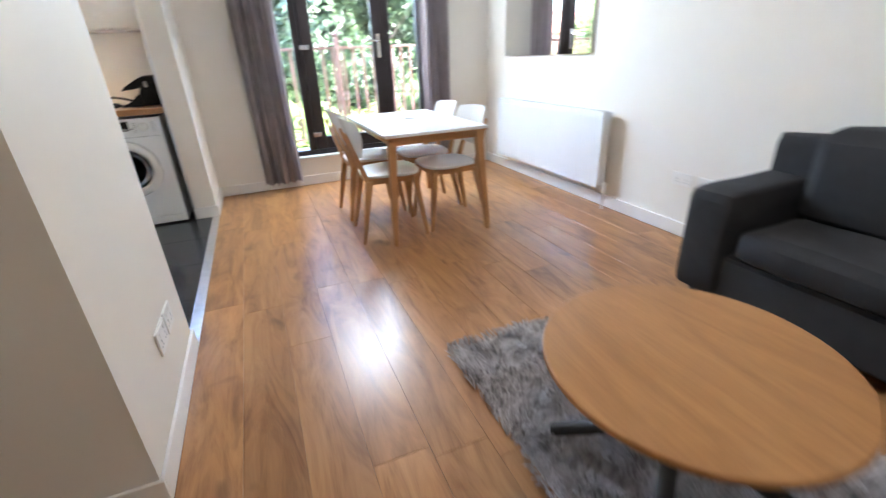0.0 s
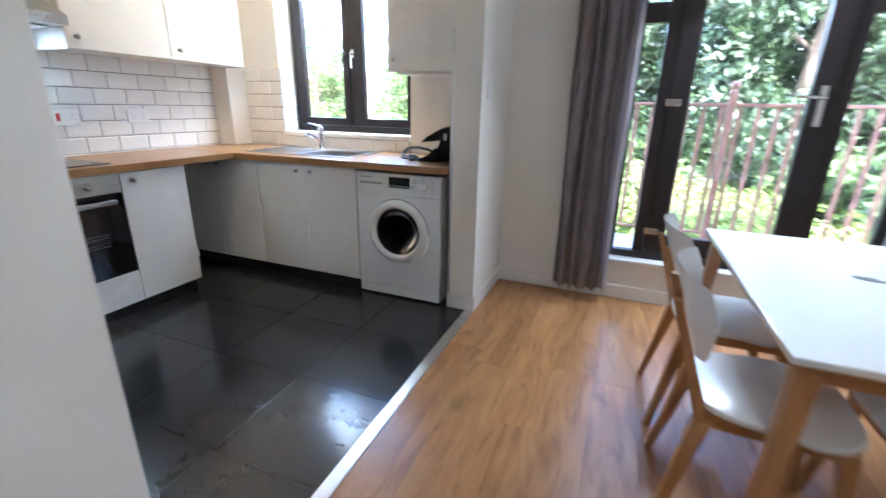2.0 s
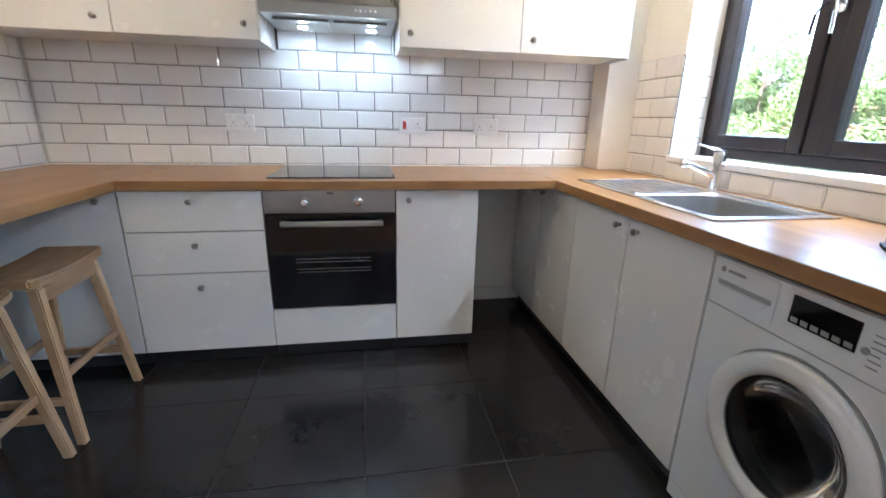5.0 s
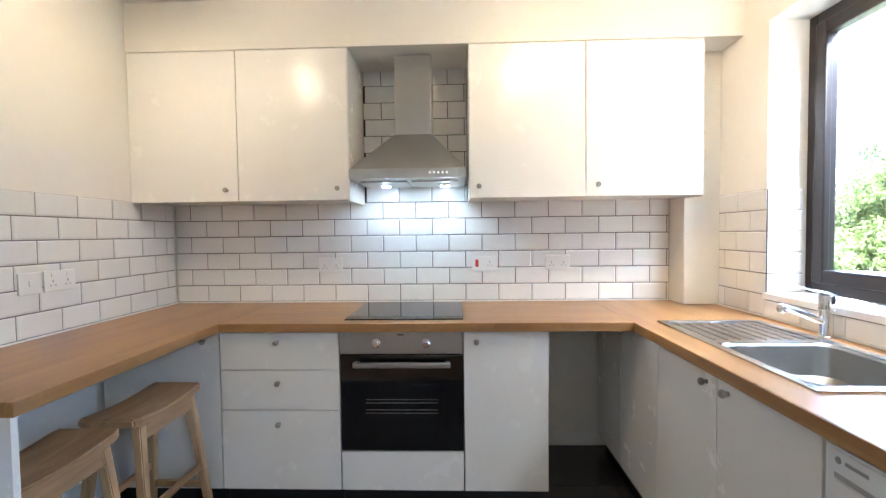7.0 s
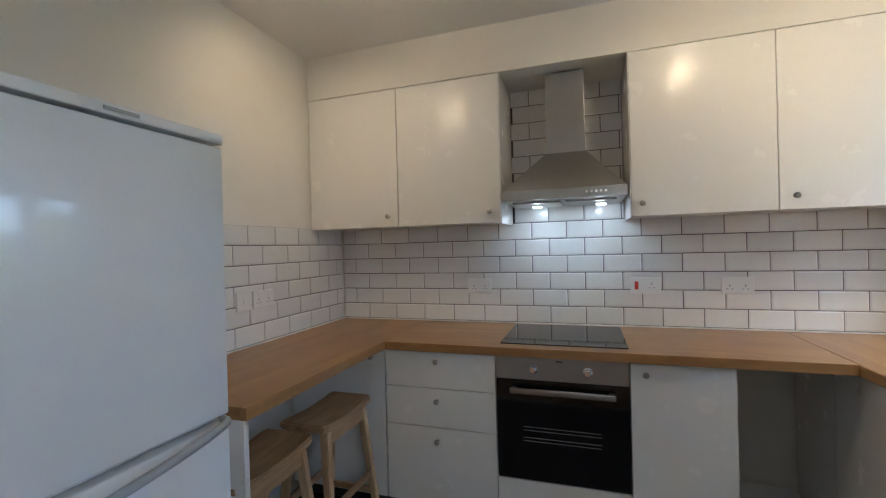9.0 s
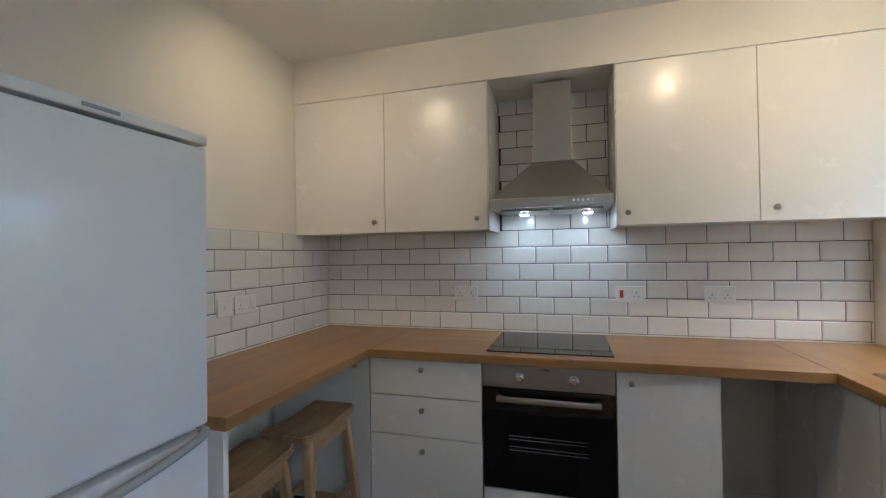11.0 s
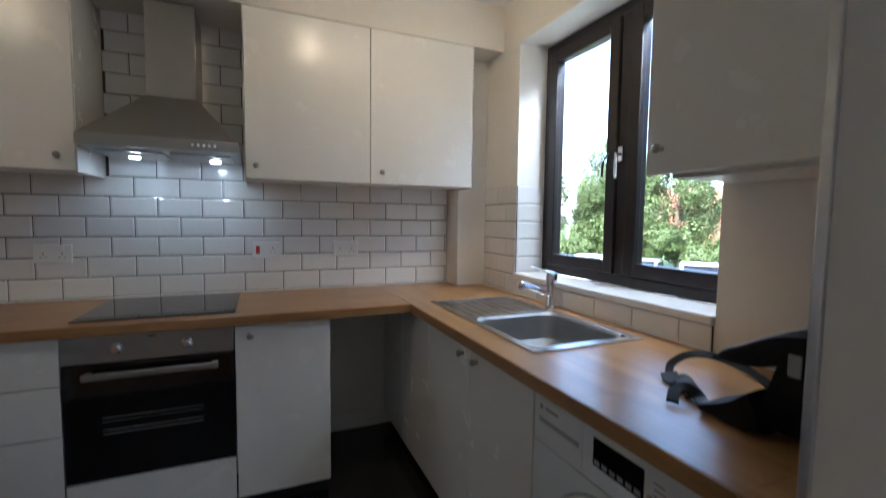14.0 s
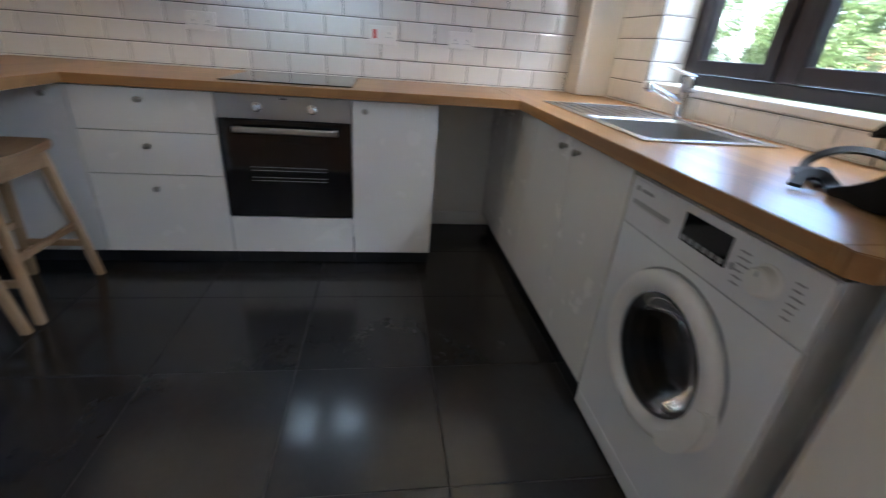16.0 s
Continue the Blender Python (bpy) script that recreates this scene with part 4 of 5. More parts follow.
# sockets and switches
def plate(axis, at, y0, y1, z0, z1, sign, kind, label):
    """A faceplate on a wall: axis 0 faces along x, axis 1 along y; y0 to y1 is its run along the wall."""
    name = "wall_switch" if kind == "switch" else "wall_socket"
    def bx(a0, a1, b0, b1, c0, c1, bev=0.0):
        lo, hi = sorted((at + sign * a0, at + sign * a1))
        return box(lo, hi, b0, b1, c0, c1, bev) if axis == 0 else box(b0, b1, lo, hi, c0, c1, bev)
    mid, zc = (y0 + y1) / 2, (z0 + z1) / 2
    s = thing(name, (at, mid, z0) if axis == 0 else (mid, at, z0), label, "switch" if kind == "switch" else "socket")
    f = part("faceplate", bx(0, 0.009, y0, y1, z0, z1, 0.003), PLASTIC, s)
    if kind == "double":
        for c in (mid - (y1 - y0) * 0.24, mid + (y1 - y0) * 0.24):
            part("rocker", bx(0.009, 0.012, c - 0.008, c + 0.008, z1 - 0.026, z1 - 0.010, 0.001), PLASTIC, f)
            for dy, dz, w, h in ((0, 0.0, 0.003, 0.006), (-0.011, -0.018, 0.0045, 0.0025), (0.011, -0.018, 0.0045, 0.0025)):
                part("slot", bx(0.0088, 0.0094, c + dy - w, c + dy + w, zc + dz - h, zc + dz + h), GREYPL, f)
    elif kind == "cooker":
        part("switch_red", bx(0.009, 0.014, y0 + 0.022, y0 + 0.042, zc - 0.020, zc + 0.026, 0.002), RED, f, "red cooker switch")
        for dy, dz, w, h in ((0, 0.012, 0.003, 0.006), (-0.011, -0.010, 0.0045, 0.0025), (0.011, -0.010, 0.0045, 0.0025)):
            c = y1 - 0.045
            part("slot", bx(0.0088, 0.0094, c + dy - w, c + dy + w, zc + dz - h, zc + dz + h), GREYPL, f)
    else:
        part("rocker", bx(0.009, 0.012, mid - 0.008, mid + 0.008, zc - 0.013, zc + 0.013, 0.001), PLASTIC, f)


plate(0, -2.711, 2.316, 2.466, 1.098, 1.188, 1, "double", "white double socket on the tiled splashback")
plate(0, -2.711, 3.274, 3.430, 1.098, 1.192, 1, "cooker", "white cooker switch with red rocker on the tiles")
plate(0, -2.711, 3.724, 3.875, 1.104, 1.194, 1, "double", "white double socket on the tiled splashback")
plate(1, 1.405, -1.810, -1.712, 1.100, 1.192, 1, "switch", "white fused switch on the side tiles")
plate(1, 1.405, -1.972, -1.822, 1.100, 1.192, 1, "double", "white double socket on the side tiles")
plate(0, WALL_E, 1.925, 2.075, 0.335, 0.42, -1, "double", "white double socket low on the living room wall")
plate(0, WALL_E, 1.735, 1.885, 0.335, 0.42, -1, "double", "white double socket low on the living room wall")
plate(0, -0.238, 1.57, 1.70, 0.27, 0.36, 1, "double", "white double socket low on the partition wall")
plate(0, -0.238, 1.715, 1.83, 0.27, 0.36, 1, "double", "white double socket low on the partition wall")
plate(0, -0.232, 4.16, 4.245, 1.30, 1.385, 1, "switch", "white light switch on the pier")


# ceiling spots and room lamp
def spot_fixture(pair):
    (a, aim_a), (b, aim_b) = pair
    mid = ((a[0] + b[0]) / 2, (a[1] + b[1]) / 2)
    s = thing("ceiling_spotlight", (mid[0], mid[1], 2.6), "chrome twin ceiling spotlight with warm bulbs", "ceiling light", "kitchen spotlights")
    part("plate", box(mid[0] - 0.03, mid[0] + 0.03, mid[1] - 0.14, mid[1] + 0.14, 2.578, 2.599, 0.006), CHROME, s)
    for at, aim in pair:
        way = (Vector(aim) - Vector(at)).normalized()
        m = Matrix.Translation(Vector(at) - way * 0.075) @ way.to_track_quat("Z", "Y").to_matrix().to_4x4()
        part("stem", rod((at[0], at[1], 2.58), Vector(at) - way * 0.06, 0.006), CHROME, s)
        h = part("head", lathe([(0, 0), (0.022, 0), (0.028, 0.01), (0.034, 0.058), (0.032, 0.058), (0.026, 0.012), (0, 0.008)], m, 24), CHROME, s)
        part("bulb", lathe([(0, 0.020), (0.022, 0.022), (0.026, 0.030), (0, 0.032)], m, 20), BULB_W, h, "glowing warm bulb")


spot_fixture(SPOTS[:2])
spot_fixture(SPOTS[2:])

# camera bag on the worktop
bag = thing("camera_bag", (-0.58, 4.33, 0.911), "black camera bag with its strap lying on the worktop", "bag")


def padded(outline, y0, y1, r, seed):
    """A soft padded block: an outline in x and z, rounded towards both ends and slightly creased."""
    bm = bmesh.new()
    cx = sum(p[0] for p in outline) / len(outline)
    cz = sum(p[1] for p in outline) / len(outline)
    pts = [(p.x, p.z) for p in spline([(x, 0, z) for x, z in outline] + [(outline[0][0], 0, outline[0][1])], 4)[:-1]]
    n, rows = len(pts), []
    for k in range(9):
        u = k / 8
        y = y0 + (y1 - y0) * u
        e = 1 - r * max(0.0, abs(2 * u - 1) - 0.55) ** 2 / 0.2
        ring = []
        for x, z in pts:
            p = Vector((cx + (x - cx) * e, y, cz + (z - cz) * e))
            crease = 0.005 * noise.noise(p * 22 + Vector((seed, 0, 0)))
            ring.append(bm.verts.new((p.x + crease, p.y, max(0.9115, p.z + crease))))
        rows.append(ring)
    for a, b in zip(rows, rows[1:]):
        for i in range(n):
            bm.faces.new((a[i], a[(i + 1) % n], b[(i + 1) % n], b[i]))
    bm.faces.new(rows[0])
    bm.faces.new(rows[-1])
    return bm


part("body", padded([(-0.418, 0.914), (-0.54, 0.914), (-0.590, 0.925), (-0.580, 0.98), (-0.566, 1.03), (-0.550, 1.075), (-0.50, 1.10), (-0.418, 1.10)], 4.235, 4.43, 0.25, 1), BAGCLOTH, bag, "", 60)
lid = part("lid", padded([(-0.678, 1.036), (-0.657, 1.060), (-0.610, 1.086), (-0.555, 1.118), (-0.50, 1.132), (-0.43, 1.128), (-0.42, 1.09), (-0.50, 1.072), (-0.565, 1.048), (-0.62, 1.036)], 4.225, 4.42, 0.12, 5), BAGCLOTH, bag, "raised padded lid", 60)
part("lid_edge", tube(spline([(-0.674, 4.245, 1.036), (-0.684, 4.32, 1.034), (-0.674, 4.40, 1.036)], 5), 0.006, 12), BAGPAD, lid)
part("pocket", padded([(-0.692, 0.914), (-0.694, 0.926), (-0.65, 0.945), (-0.605, 0.975), (-0.575, 0.995), (-0.555, 0.914)], 4.215, 4.36, 0.15, 9), BAGCLOTH, bag, "open front pocket", 60)
part("buckle", box(-0.520, -0.498, 4.219, 4.2255, 1.050, 1.092, 0.002), GREYPL, bag)
def strap(points, w, th, name, mat):
    pts = spline(points, 7)
    bm = bmesh.new()
    rows = []
    for i, p in enumerate(pts):
        d = (pts[min(i + 1, len(pts) - 1)] - pts[max(i - 1, 0)]).normalized()
        s = Vector((0.35, -0.45, 0.82)).cross(d).normalized()
        nrm = d.cross(s).normalized()
        rows.append([bm.verts.new(p + s * w * a + nrm * th * b) for a, b in ((-1, -1), (1, -1), (1, 1), (-1, 1))])
    for a, b in zip(rows, rows[1:]):
        for k in range(4):
            bm.faces.new((a[k], a[(k + 1) % 4], b[(k + 1) % 4], b[k]))
    bm.faces.new(rows[0])
    bm.faces.new(rows[-1])
    part(name, bm, mat, bag)
strap([(-0.60, 4.42, 0.935), (-0.66, 4.435, 0.945), (-0.73, 4.44, 0.968), (-0.80, 4.425, 0.980), (-0.850, 4.395, 0.972), (-0.872, 4.36, 0.945), (-0.860, 4.335, 0.924)], 0.010, 0.003, "strap", BAGCLOTH)
strap([(-0.860, 4.335, 0.924), (-0.830, 4.315, 0.920), (-0.795, 4.305, 0.932), (-0.765, 4.285, 0.928), (-0.735, 4.27, 0.920)], 0.020, 0.005, "strap_pad", BAGPAD)
strap([(-0.735, 4.195, 0.918), (-0.752, 4.225, 0.934), (-0.745, 4.255, 0.938), (-0.720, 4.265, 0.924), (-0.690, 4.245, 0.920), (-0.63, 4.24, 0.930)], 0.013, 0.004, "strap_end", BAGCLOTH)

# ---- living room ----
TX0, TX1, TY0, TY1 = 0.935, 1.66, 2.70, 3.88
tb = thing("dining_table", (1.3, 3.3, 0.0), "rectangular dining table with white top and oak legs", "table")
part("tabletop", box(TX0, TX1, TY0, TY1, 0.722, 0.742, 0.004), WHITE_LAC, tb, "white lacquered top")
part("apron", boxes((TX0 + 0.05, TX1 - 0.05, TY0 + 0.045, TY0 + 0.065, 0.665, 0.721), (TX0 + 0.05, TX1 - 0.05, TY1 - 0.065, TY1 - 0.045, 0.665, 0.721),
                    (TX0 + 0.05, TX0 + 0.07, TY0 + 0.065, TY1 - 0.065, 0.665, 0.721), (TX1 - 0.07, TX1 - 0.05, TY0 + 0.065, TY1 - 0.065, 0.665, 0.721)), OAK_X, tb, "oak apron rail", False)
part("edge_band", box(TX0 + 0.006, TX1 - 0.006, TY0 + 0.006, TY1 - 0.006, 0.712, 0.7215, 0.002), OAK_X, tb)
for sx, xt, xb in ((0, TX0 + 0.055, TX0 + 0.01), (1, TX1 - 0.055, TX1 - 0.01)):
    for yt, yb in ((TY0 + 0.055, TY0 - 0.005), (TY1 - 0.055, TY1 + 0.005)):
        part("leg", leg((xb, yb, 0.0), (xt, yt, 0.715), 0.015, 0.027), OAK, tb)
mk = thing("door_key", (1.32, 3.36, 0.743), "small bunch of keys lying on the dining table", "keys")
part("ring", lathe([(0.012, 0.0), (0.015, 0.001), (0.015, 0.003), (0.012, 0.003)], Matrix.Translation((1.30, 3.37, 0.743)), 20), GREYPL, mk)
part("blade", boxes((1.31, 1.365, 3.35, 3.362, 0.743, 0.746), (1.31, 1.35, 3.375, 3.385, 0.743, 0.746), bev=0.001), GREYPL, mk)


def make_chair():
    """A dining chair whose back stands at -x and whose seat looks along +x."""
    c = thing("dining_chair", (0, 0, 0), "oak dining chair with white seat and curved white back", "chair", "chairs round the dining table")
    bm = bmesh.new()
    n = 40
    ringz = ((0.448, 0.93), (0.452, 0.99), (0.460, 1.0), (0.468, 0.985), (0.472, 0.93))
    rings = []
    for z, k in ringz:
        ring = []
        for i in range(n):
            a = 2 * math.pi * i / n
            ca, sa = math.cos(a), math.sin(a)
            p = 2 / 3.2
            x = math.copysign(abs(ca) ** p, ca) * 0.205
            y = math.copysign(abs(sa) ** p, sa) * (0.215 if ca > 0 else 0.195)
            ring.append(bm.verts.new((x * k + 0.02, y * k, z)))
        rings.append(ring)
    for a, b in zip(rings, rings[1:]):
        for i in range(n):
            bm.faces.new((a[i], a[(i + 1) % n], b[(i + 1) % n], b[i]))
    bm.faces.new(rings[0])
    bm.faces.new(rings[-1])
    part("seat", bm, WHITE_LAC, c, "white moulded seat")
    bm = bmesh.new()
    cols = 18
    grid = []
    for j in range(7):
        v = j / 6
        row = []
        for i in range(cols + 1):
            u = -1 + 2 * i / cols
            narrow = 0.60 + 0.40 * min(1.0, v / 0.62) ** 0.7 - 0.05 * max(0.0, v - 0.8) / 0.2
            y = 0.215 * u * narrow
            x = -0.225 - 0.075 * (v - 0.3) + 0.075 * (u * narrow) ** 2
            z = 0.585 + 0.240 * v + 0.014 * (1 - u * u) * (v > 0.6) - 0.016 * (1 - u * u) * (v < 0.3)
            row.append(bm.verts.new((x, y, z)))
        grid.append(row)
    for j in range(6):
        for i in range(cols):
            bm.faces.new((grid[j][i], grid[j][i + 1], grid[j + 1][i + 1], grid[j + 1][i]))
    bmesh.ops.solidify(bm, geom=bm.faces[:], thickness=0.014)
    part("backrest", bm, WHITE_LAC, c, "curved white backrest")
    part("seat_frame", boxes((-0.14, 0.19, -0.165, -0.14, 0.405, 0.447), (-0.14, 0.19, 0.14, 0.165, 0.405, 0.447), (0.165, 0.19, -0.14, 0.14, 0.405, 0.447), (-0.165, -0.14, -0.165, 0.165, 0.405, 0.447)), OAK_X, c, "", False)
    for sy in (-1, 1):
        part("front_leg", leg((0.225, sy * 0.195, 0), (0.17, sy * 0.155, 0.44), 0.012, 0.021), OAK, c)
        part("rear_leg", leg((-0.235, sy * 0.195, 0), (-0.15, sy * 0.155, 0.43), 0.012, 0.023), OAK, c)
        part("back_post", leg((-0.150, sy * 0.155, 0.40), (-0.266, sy * 0.115, 0.755), (0.018, 0.017), (0.009, 0.012)), OAK, c)
    return c


chair = make_chair()
chair.matrix_basis = pose(1.00, 3.01, 0, 0, 0, -3)
copy_thing(chair, pose(1.00, 3.55, 0, 0, 0, 2))
copy_thing(chair, pose(1.485, 3.02, 0, 0, 0, 181))
copy_thing(chair, pose(1.475, 3.48, 0, 0, 0, 178))

# radiator
RX = WALL_E - 0.115
rd = thing("radiator", (RX, 3.45, 0.17), "white double-panel radiator on the living room wall", "radiator")
RY0, RY1, RZ0, RZ1 = 2.66, 4.24, 0.17, 0.745
part("back_panel", box(WALL_E - 0.055, WALL_E - 0.040, RY0, RY1, RZ0, RZ1, 0.004), ENAMEL, rd)
fp = part("front_panel", box(RX, RX + 0.012, RY0, RY1, RZ0, RZ1, 0.004), ENAMEL, rd)
n = int((RY1 - RY0 - 0.08) / 0.042)
for k in range(n):
    y = RY0 + 0.05 + k * 0.042
    part("flute", box(RX - 0.0022, RX + 0.001, y, y + 0.026, RZ0 + 0.04, RZ1 - 0.04, 0.002), ENAMEL, fp)
part("top_grille", boxes(*[(RX + 0.004, WALL_E - 0.044, RY0 + 0.02 + 0.03 * k, RY0 + 0.038 + 0.03 * k, RZ1 - 0.004, RZ1 + 0.004) for k in range(51)]), ENAMEL, rd, "", False)
for y in (RY0 - 0.003, RY1 - 0.004):
    part("side_cover", box(RX + 0.004, WALL_E - 0.042, y, y + 0.007, RZ0 + 0.02, RZ1, 0.001), ENAMEL, rd)
part("bracket", boxes((WALL_E - 0.04, WALL_E, 3.0, 3.04, 0.3, 0.6), (WALL_E - 0.04, WALL_E, 3.9, 3.94, 0.3, 0.6)), ENAMEL, rd, "", False)
part("valve", lathe([(0, 0), (0.014, 0), (0.016, 0.02), (0.012, 0.045), (0.018, 0.05), (0.018, 0.07), (0, 0.072)], Matrix.Translation((WALL_E - 0.07, RY0 - 0.035, 0.145)), 18), PLASTIC, rd, "white valve cap")
part("pipe", tube([(WALL_E - 0.07, RY0 + 0.01, 0.19), (WALL_E - 0.07, RY0 - 0.03, 0.185), (WALL_E - 0.07, RY0 - 0.035, 0.15), (WALL_E - 0.07, RY0 - 0.035, 0.0)], 0.0075), PLASTIC, rd, "thin feed pipe")

# mirror
mr = thing("wall_mirror", (WALL_E, 3.62, 1.15), "large frameless rectangular wall mirror above the radiator", "mirror")
part("backing", box(WALL_E - 0.018, WALL_E - 0.001, 2.985, 4.265, 1.15, 2.0, 0.002), GREYPL, mr)
part("mirror_glass", box(WALL_E - 0.024, WALL_E - 0.0185, 2.98, 4.27, 1.145, 2.005, 0.0025), MIRROR, mr, "silvered glass with bevelled edge")

# rug: a backing and a dense pile
rg = thing("shag_rug", (1.27, 0.7, 0.0), "grey shaggy rug under the coffee table", "rug")
RGX0, RGX1, RGY0, RGY1 = 0.80, 1.78, -0.10, 1.50
part("backing", box(RGX0 + 0.02, RGX1 - 0.02, RGY0 + 0.02, RGY1 - 0.02, 0.001, 0.010, 0.004), RUGM, rg)
rng = random.Random(5)
verts, faces = [], []
for k in range(26000):
    x, y = rng.uniform(RGX0, RGX1), rng.uniform(RGY0, RGY1)
    ex = min(x - RGX0, RGX1 - x) < 0.025 or min(y - RGY0, RGY1 - y) < 0.025
    cl = noise.noise((x * 9, y * 9, 0.3))
    cm = noise.noise((x * 9, y * 9, 7.3))
    L = rng.uniform(0.028, 0.048)
    lean = Vector((cl * 1.6 + rng.uniform(-0.5, 0.5), cm * 1.6 + rng.uniform(-0.5, 0.5), 0.75)).normalized() * L
    side = Vector((-lean.y, lean.x, 0))
    side = side.normalized() * 0.0022 if side.length > 1e-6 else Vector((0.0022, 0, 0))
    p = Vector((x, y, 0.006))
    i = len(verts)
    mid = p + lean * 0.55 + Vector((0, 0, 0.003))
    verts += [p - side, p + side, mid + side * 1.2, mid - side * 1.2, p + lean]
    faces += [(i, i + 1, i + 2, i + 3), (i + 3, i + 2, i + 4)]
me = bpy.data.meshes.new("shag_layer")
me.from_pydata([tuple(v) for v in verts], [], faces)
me.materials.append(RUGM)
pl = new("shag_layer", me)
pl.parent = rg
pl.matrix_parent_inverse = BASE[rg].inverted()
tagged(pl, "dense grey shag pile", kind="stuff")

# coffee table
CT = (CTX, CTY)
ct = thing("coffee_table", (CT[0], CT[1], 0.02), "round oak-veneered coffee table on black metal legs", "coffee table")
part("tabletop", lathe([(0, 0.425), (CTR - 0.02, 0.425), (CTR - 0.006, 0.430), (CTR, 0.440), (CTR - 0.002, 0.4495), (CTR - 0.006, 0.452), (0, 0.452)], Matrix.Translation((CT[0], CT[1], 0)), 96), TABLE_OAK, ct, "round oak veneer top")
part("hub", rod((CT[0], CT[1], 0.20), (CT[0], CT[1], 0.424), 0.03), BLACKMET, ct)
for k in range(4):
    a = radians(40 + 90 * k)
    r = 0.33
    part("leg", tube(spline([(CT[0] + 0.02 * math.cos(a), CT[1] + 0.02 * math.sin(a), 0.26), (CT[0] + 0.16 * math.cos(a), CT[1] + 0.16 * math.sin(a), 0.13), (CT[0] + r * math.cos(a), CT[1] + r * math.sin(a), 0.035)], 5), 0.023, 12), BLACKMET, ct)
    part("brace", tube([(CT[0] + 0.02 * math.cos(a), CT[1] + 0.02 * math.sin(a), 0.40), (CT[0] + 0.26 * math.cos(a), CT[1] + 0.26 * math.sin(a), 0.420)], 0.012, 8), BLACKMET, ct)


# sofa
def cushion(x0, x1, y0, y1, z0, z1, puff=0.02, r=0.035):
    bm = bmesh.new()
    bmesh.ops.create_cube(bm, size=1.0)
    bmesh.ops.subdivide_edges(bm, edges=bm.edges[:], cuts=9, use_grid_fill=True)
    hx, hy, hz = (x1 - x0) / 2, (y1 - y0) / 2, (z1 - z0) / 2
    c = Vector(((x0 + x1) / 2, (y0 + y1) / 2, (z0 + z1) / 2))
    for v in bm.verts:
        u = v.co * 2
        p = Vector((u.x * hx, u.y * hy, u.z * hz))
        q = Vector((max(-hx + r, min(hx - r, p.x)), max(-hy + r, min(hy - r, p.y)), max(-hz + r, min(hz - r, p.z))))
        d = p - q
        if d.length > 1e-6:
            p = q + d.normalized() * r
        p.x += math.copysign(puff, u.x) * (abs(u.x) > 0.99) * (1 - u.y ** 2) * (1 - u.z ** 2)
        p.z += math.copysign(puff, u.z) * (abs(u.z) > 0.99) * (1 - u.y ** 2) * (1 - u.x ** 2)
        p += Vector((1, 1, 1)) * 0.004 * noise.noise((c + p) * 6)
        v.co = c + p
    return bm


SX0, SX1, SY0, SY1 = SOFA_X, WALL_E - 0.03, SOFA_Y - 1.75, SOFA_Y
sf = thing("sofa", ((SX0 + SX1) / 2, (SY0 + SY1) / 2, 0), "charcoal grey fabric two-seater sofa against the wall", "sofa")
part("base", cushion(SX0 + 0.02, SX1, SY0 + 0.01, SY1 - 0.01, 0.06, 0.30, 0.0, 0.03), SOFA, sf)
ym = (SY0 + SY1) / 2
for a, b in ((SY0 + 0.17, ym), (ym, SY1 - 0.26)):
    part("seat_cushion", cushion(SX0, SX1 - 0.20, a + 0.003, b - 0.003, 0.295, 0.435, 0.018, 0.04), SOFA, sf)
    part("back_cushion", cushion(SX1 - 0.27, SX1 - 0.06, a + 0.003, b - 0.003, 0.42, 0.83, 0.03, 0.06), SOFA, sf)
part("backrest", cushion(SX1 - 0.12, SX1, SY0 + 0.02, SY1 - 0.02, 0.25, 0.78, 0.0, 0.04), SOFA, sf)
for a, b in ((SY0, SY0 + 0.17), (SY1 - 0.23, SY1)):
    part("arm", cushion(SX0 - 0.01, SX1 - 0.02, a, b, 0.07, 0.585, 0.008, 0.045), SOFA, sf)
for x in (SX0 + 0.07, SX1 - 0.08):
    for y in (SY0 + 0.08, SY1 - 0.08):
        part("foot", rod((x, y, 0.0), (x, y, 0.07), 0.022), BLACKPL, sf)

# unseen ceiling rose and cord, added above the living room fill lamp
lp = thing("ceiling_lamp", (1.2, 0.6, 2.6), "unseen white ceiling rose and cord added over the fill lamp", "ceiling light")
part("rose", lathe([(0, 0), (0.045, 0), (0.04, 0.02), (0, 0.022)], Matrix.Translation((1.2, 0.6, 2.577)), 24), PLASTIC, lp)
part("cord", rod((1.2, 0.6, 2.50), (1.2, 0.6, 2.578), 0.004), PLASTIC, lp)

# ---- outside ----
GZ = -1.9
single("ground", boxes((-400, 400, 4.96, 600, GZ - 0.2, GZ)), GRASSM, "rough green lawn round the building", "ground", ST, False)
single("road_car_park", boxes((-32, -5.0, 11.5, 23.5, GZ + 0.004, GZ + 0.012)), ASPHALT, "grey asphalt car park beyond the kitchen window", "car park", ST, False)
single("balcony_slab", boxes((0.2, 3.6, 4.955, 5.70, 0.02, 0.20), bev=0.01), CONCRETE, "concrete balcony slab outside the patio door", "balcony", ST)
rl = thing("balcony_railing", (1.8, 5.6, 0.2), "red-brown painted metal balcony railing with ball-top posts", "railing")
part("top_rail", box(0.2, 3.6, 5.585, 5.615, 1.29, 1.315, 0.004), RAILPAINT, rl)
part("bottom_rail", box(0.2, 3.6, 5.588, 5.612, 0.30, 0.32, 0.003), RAILPAINT, rl)
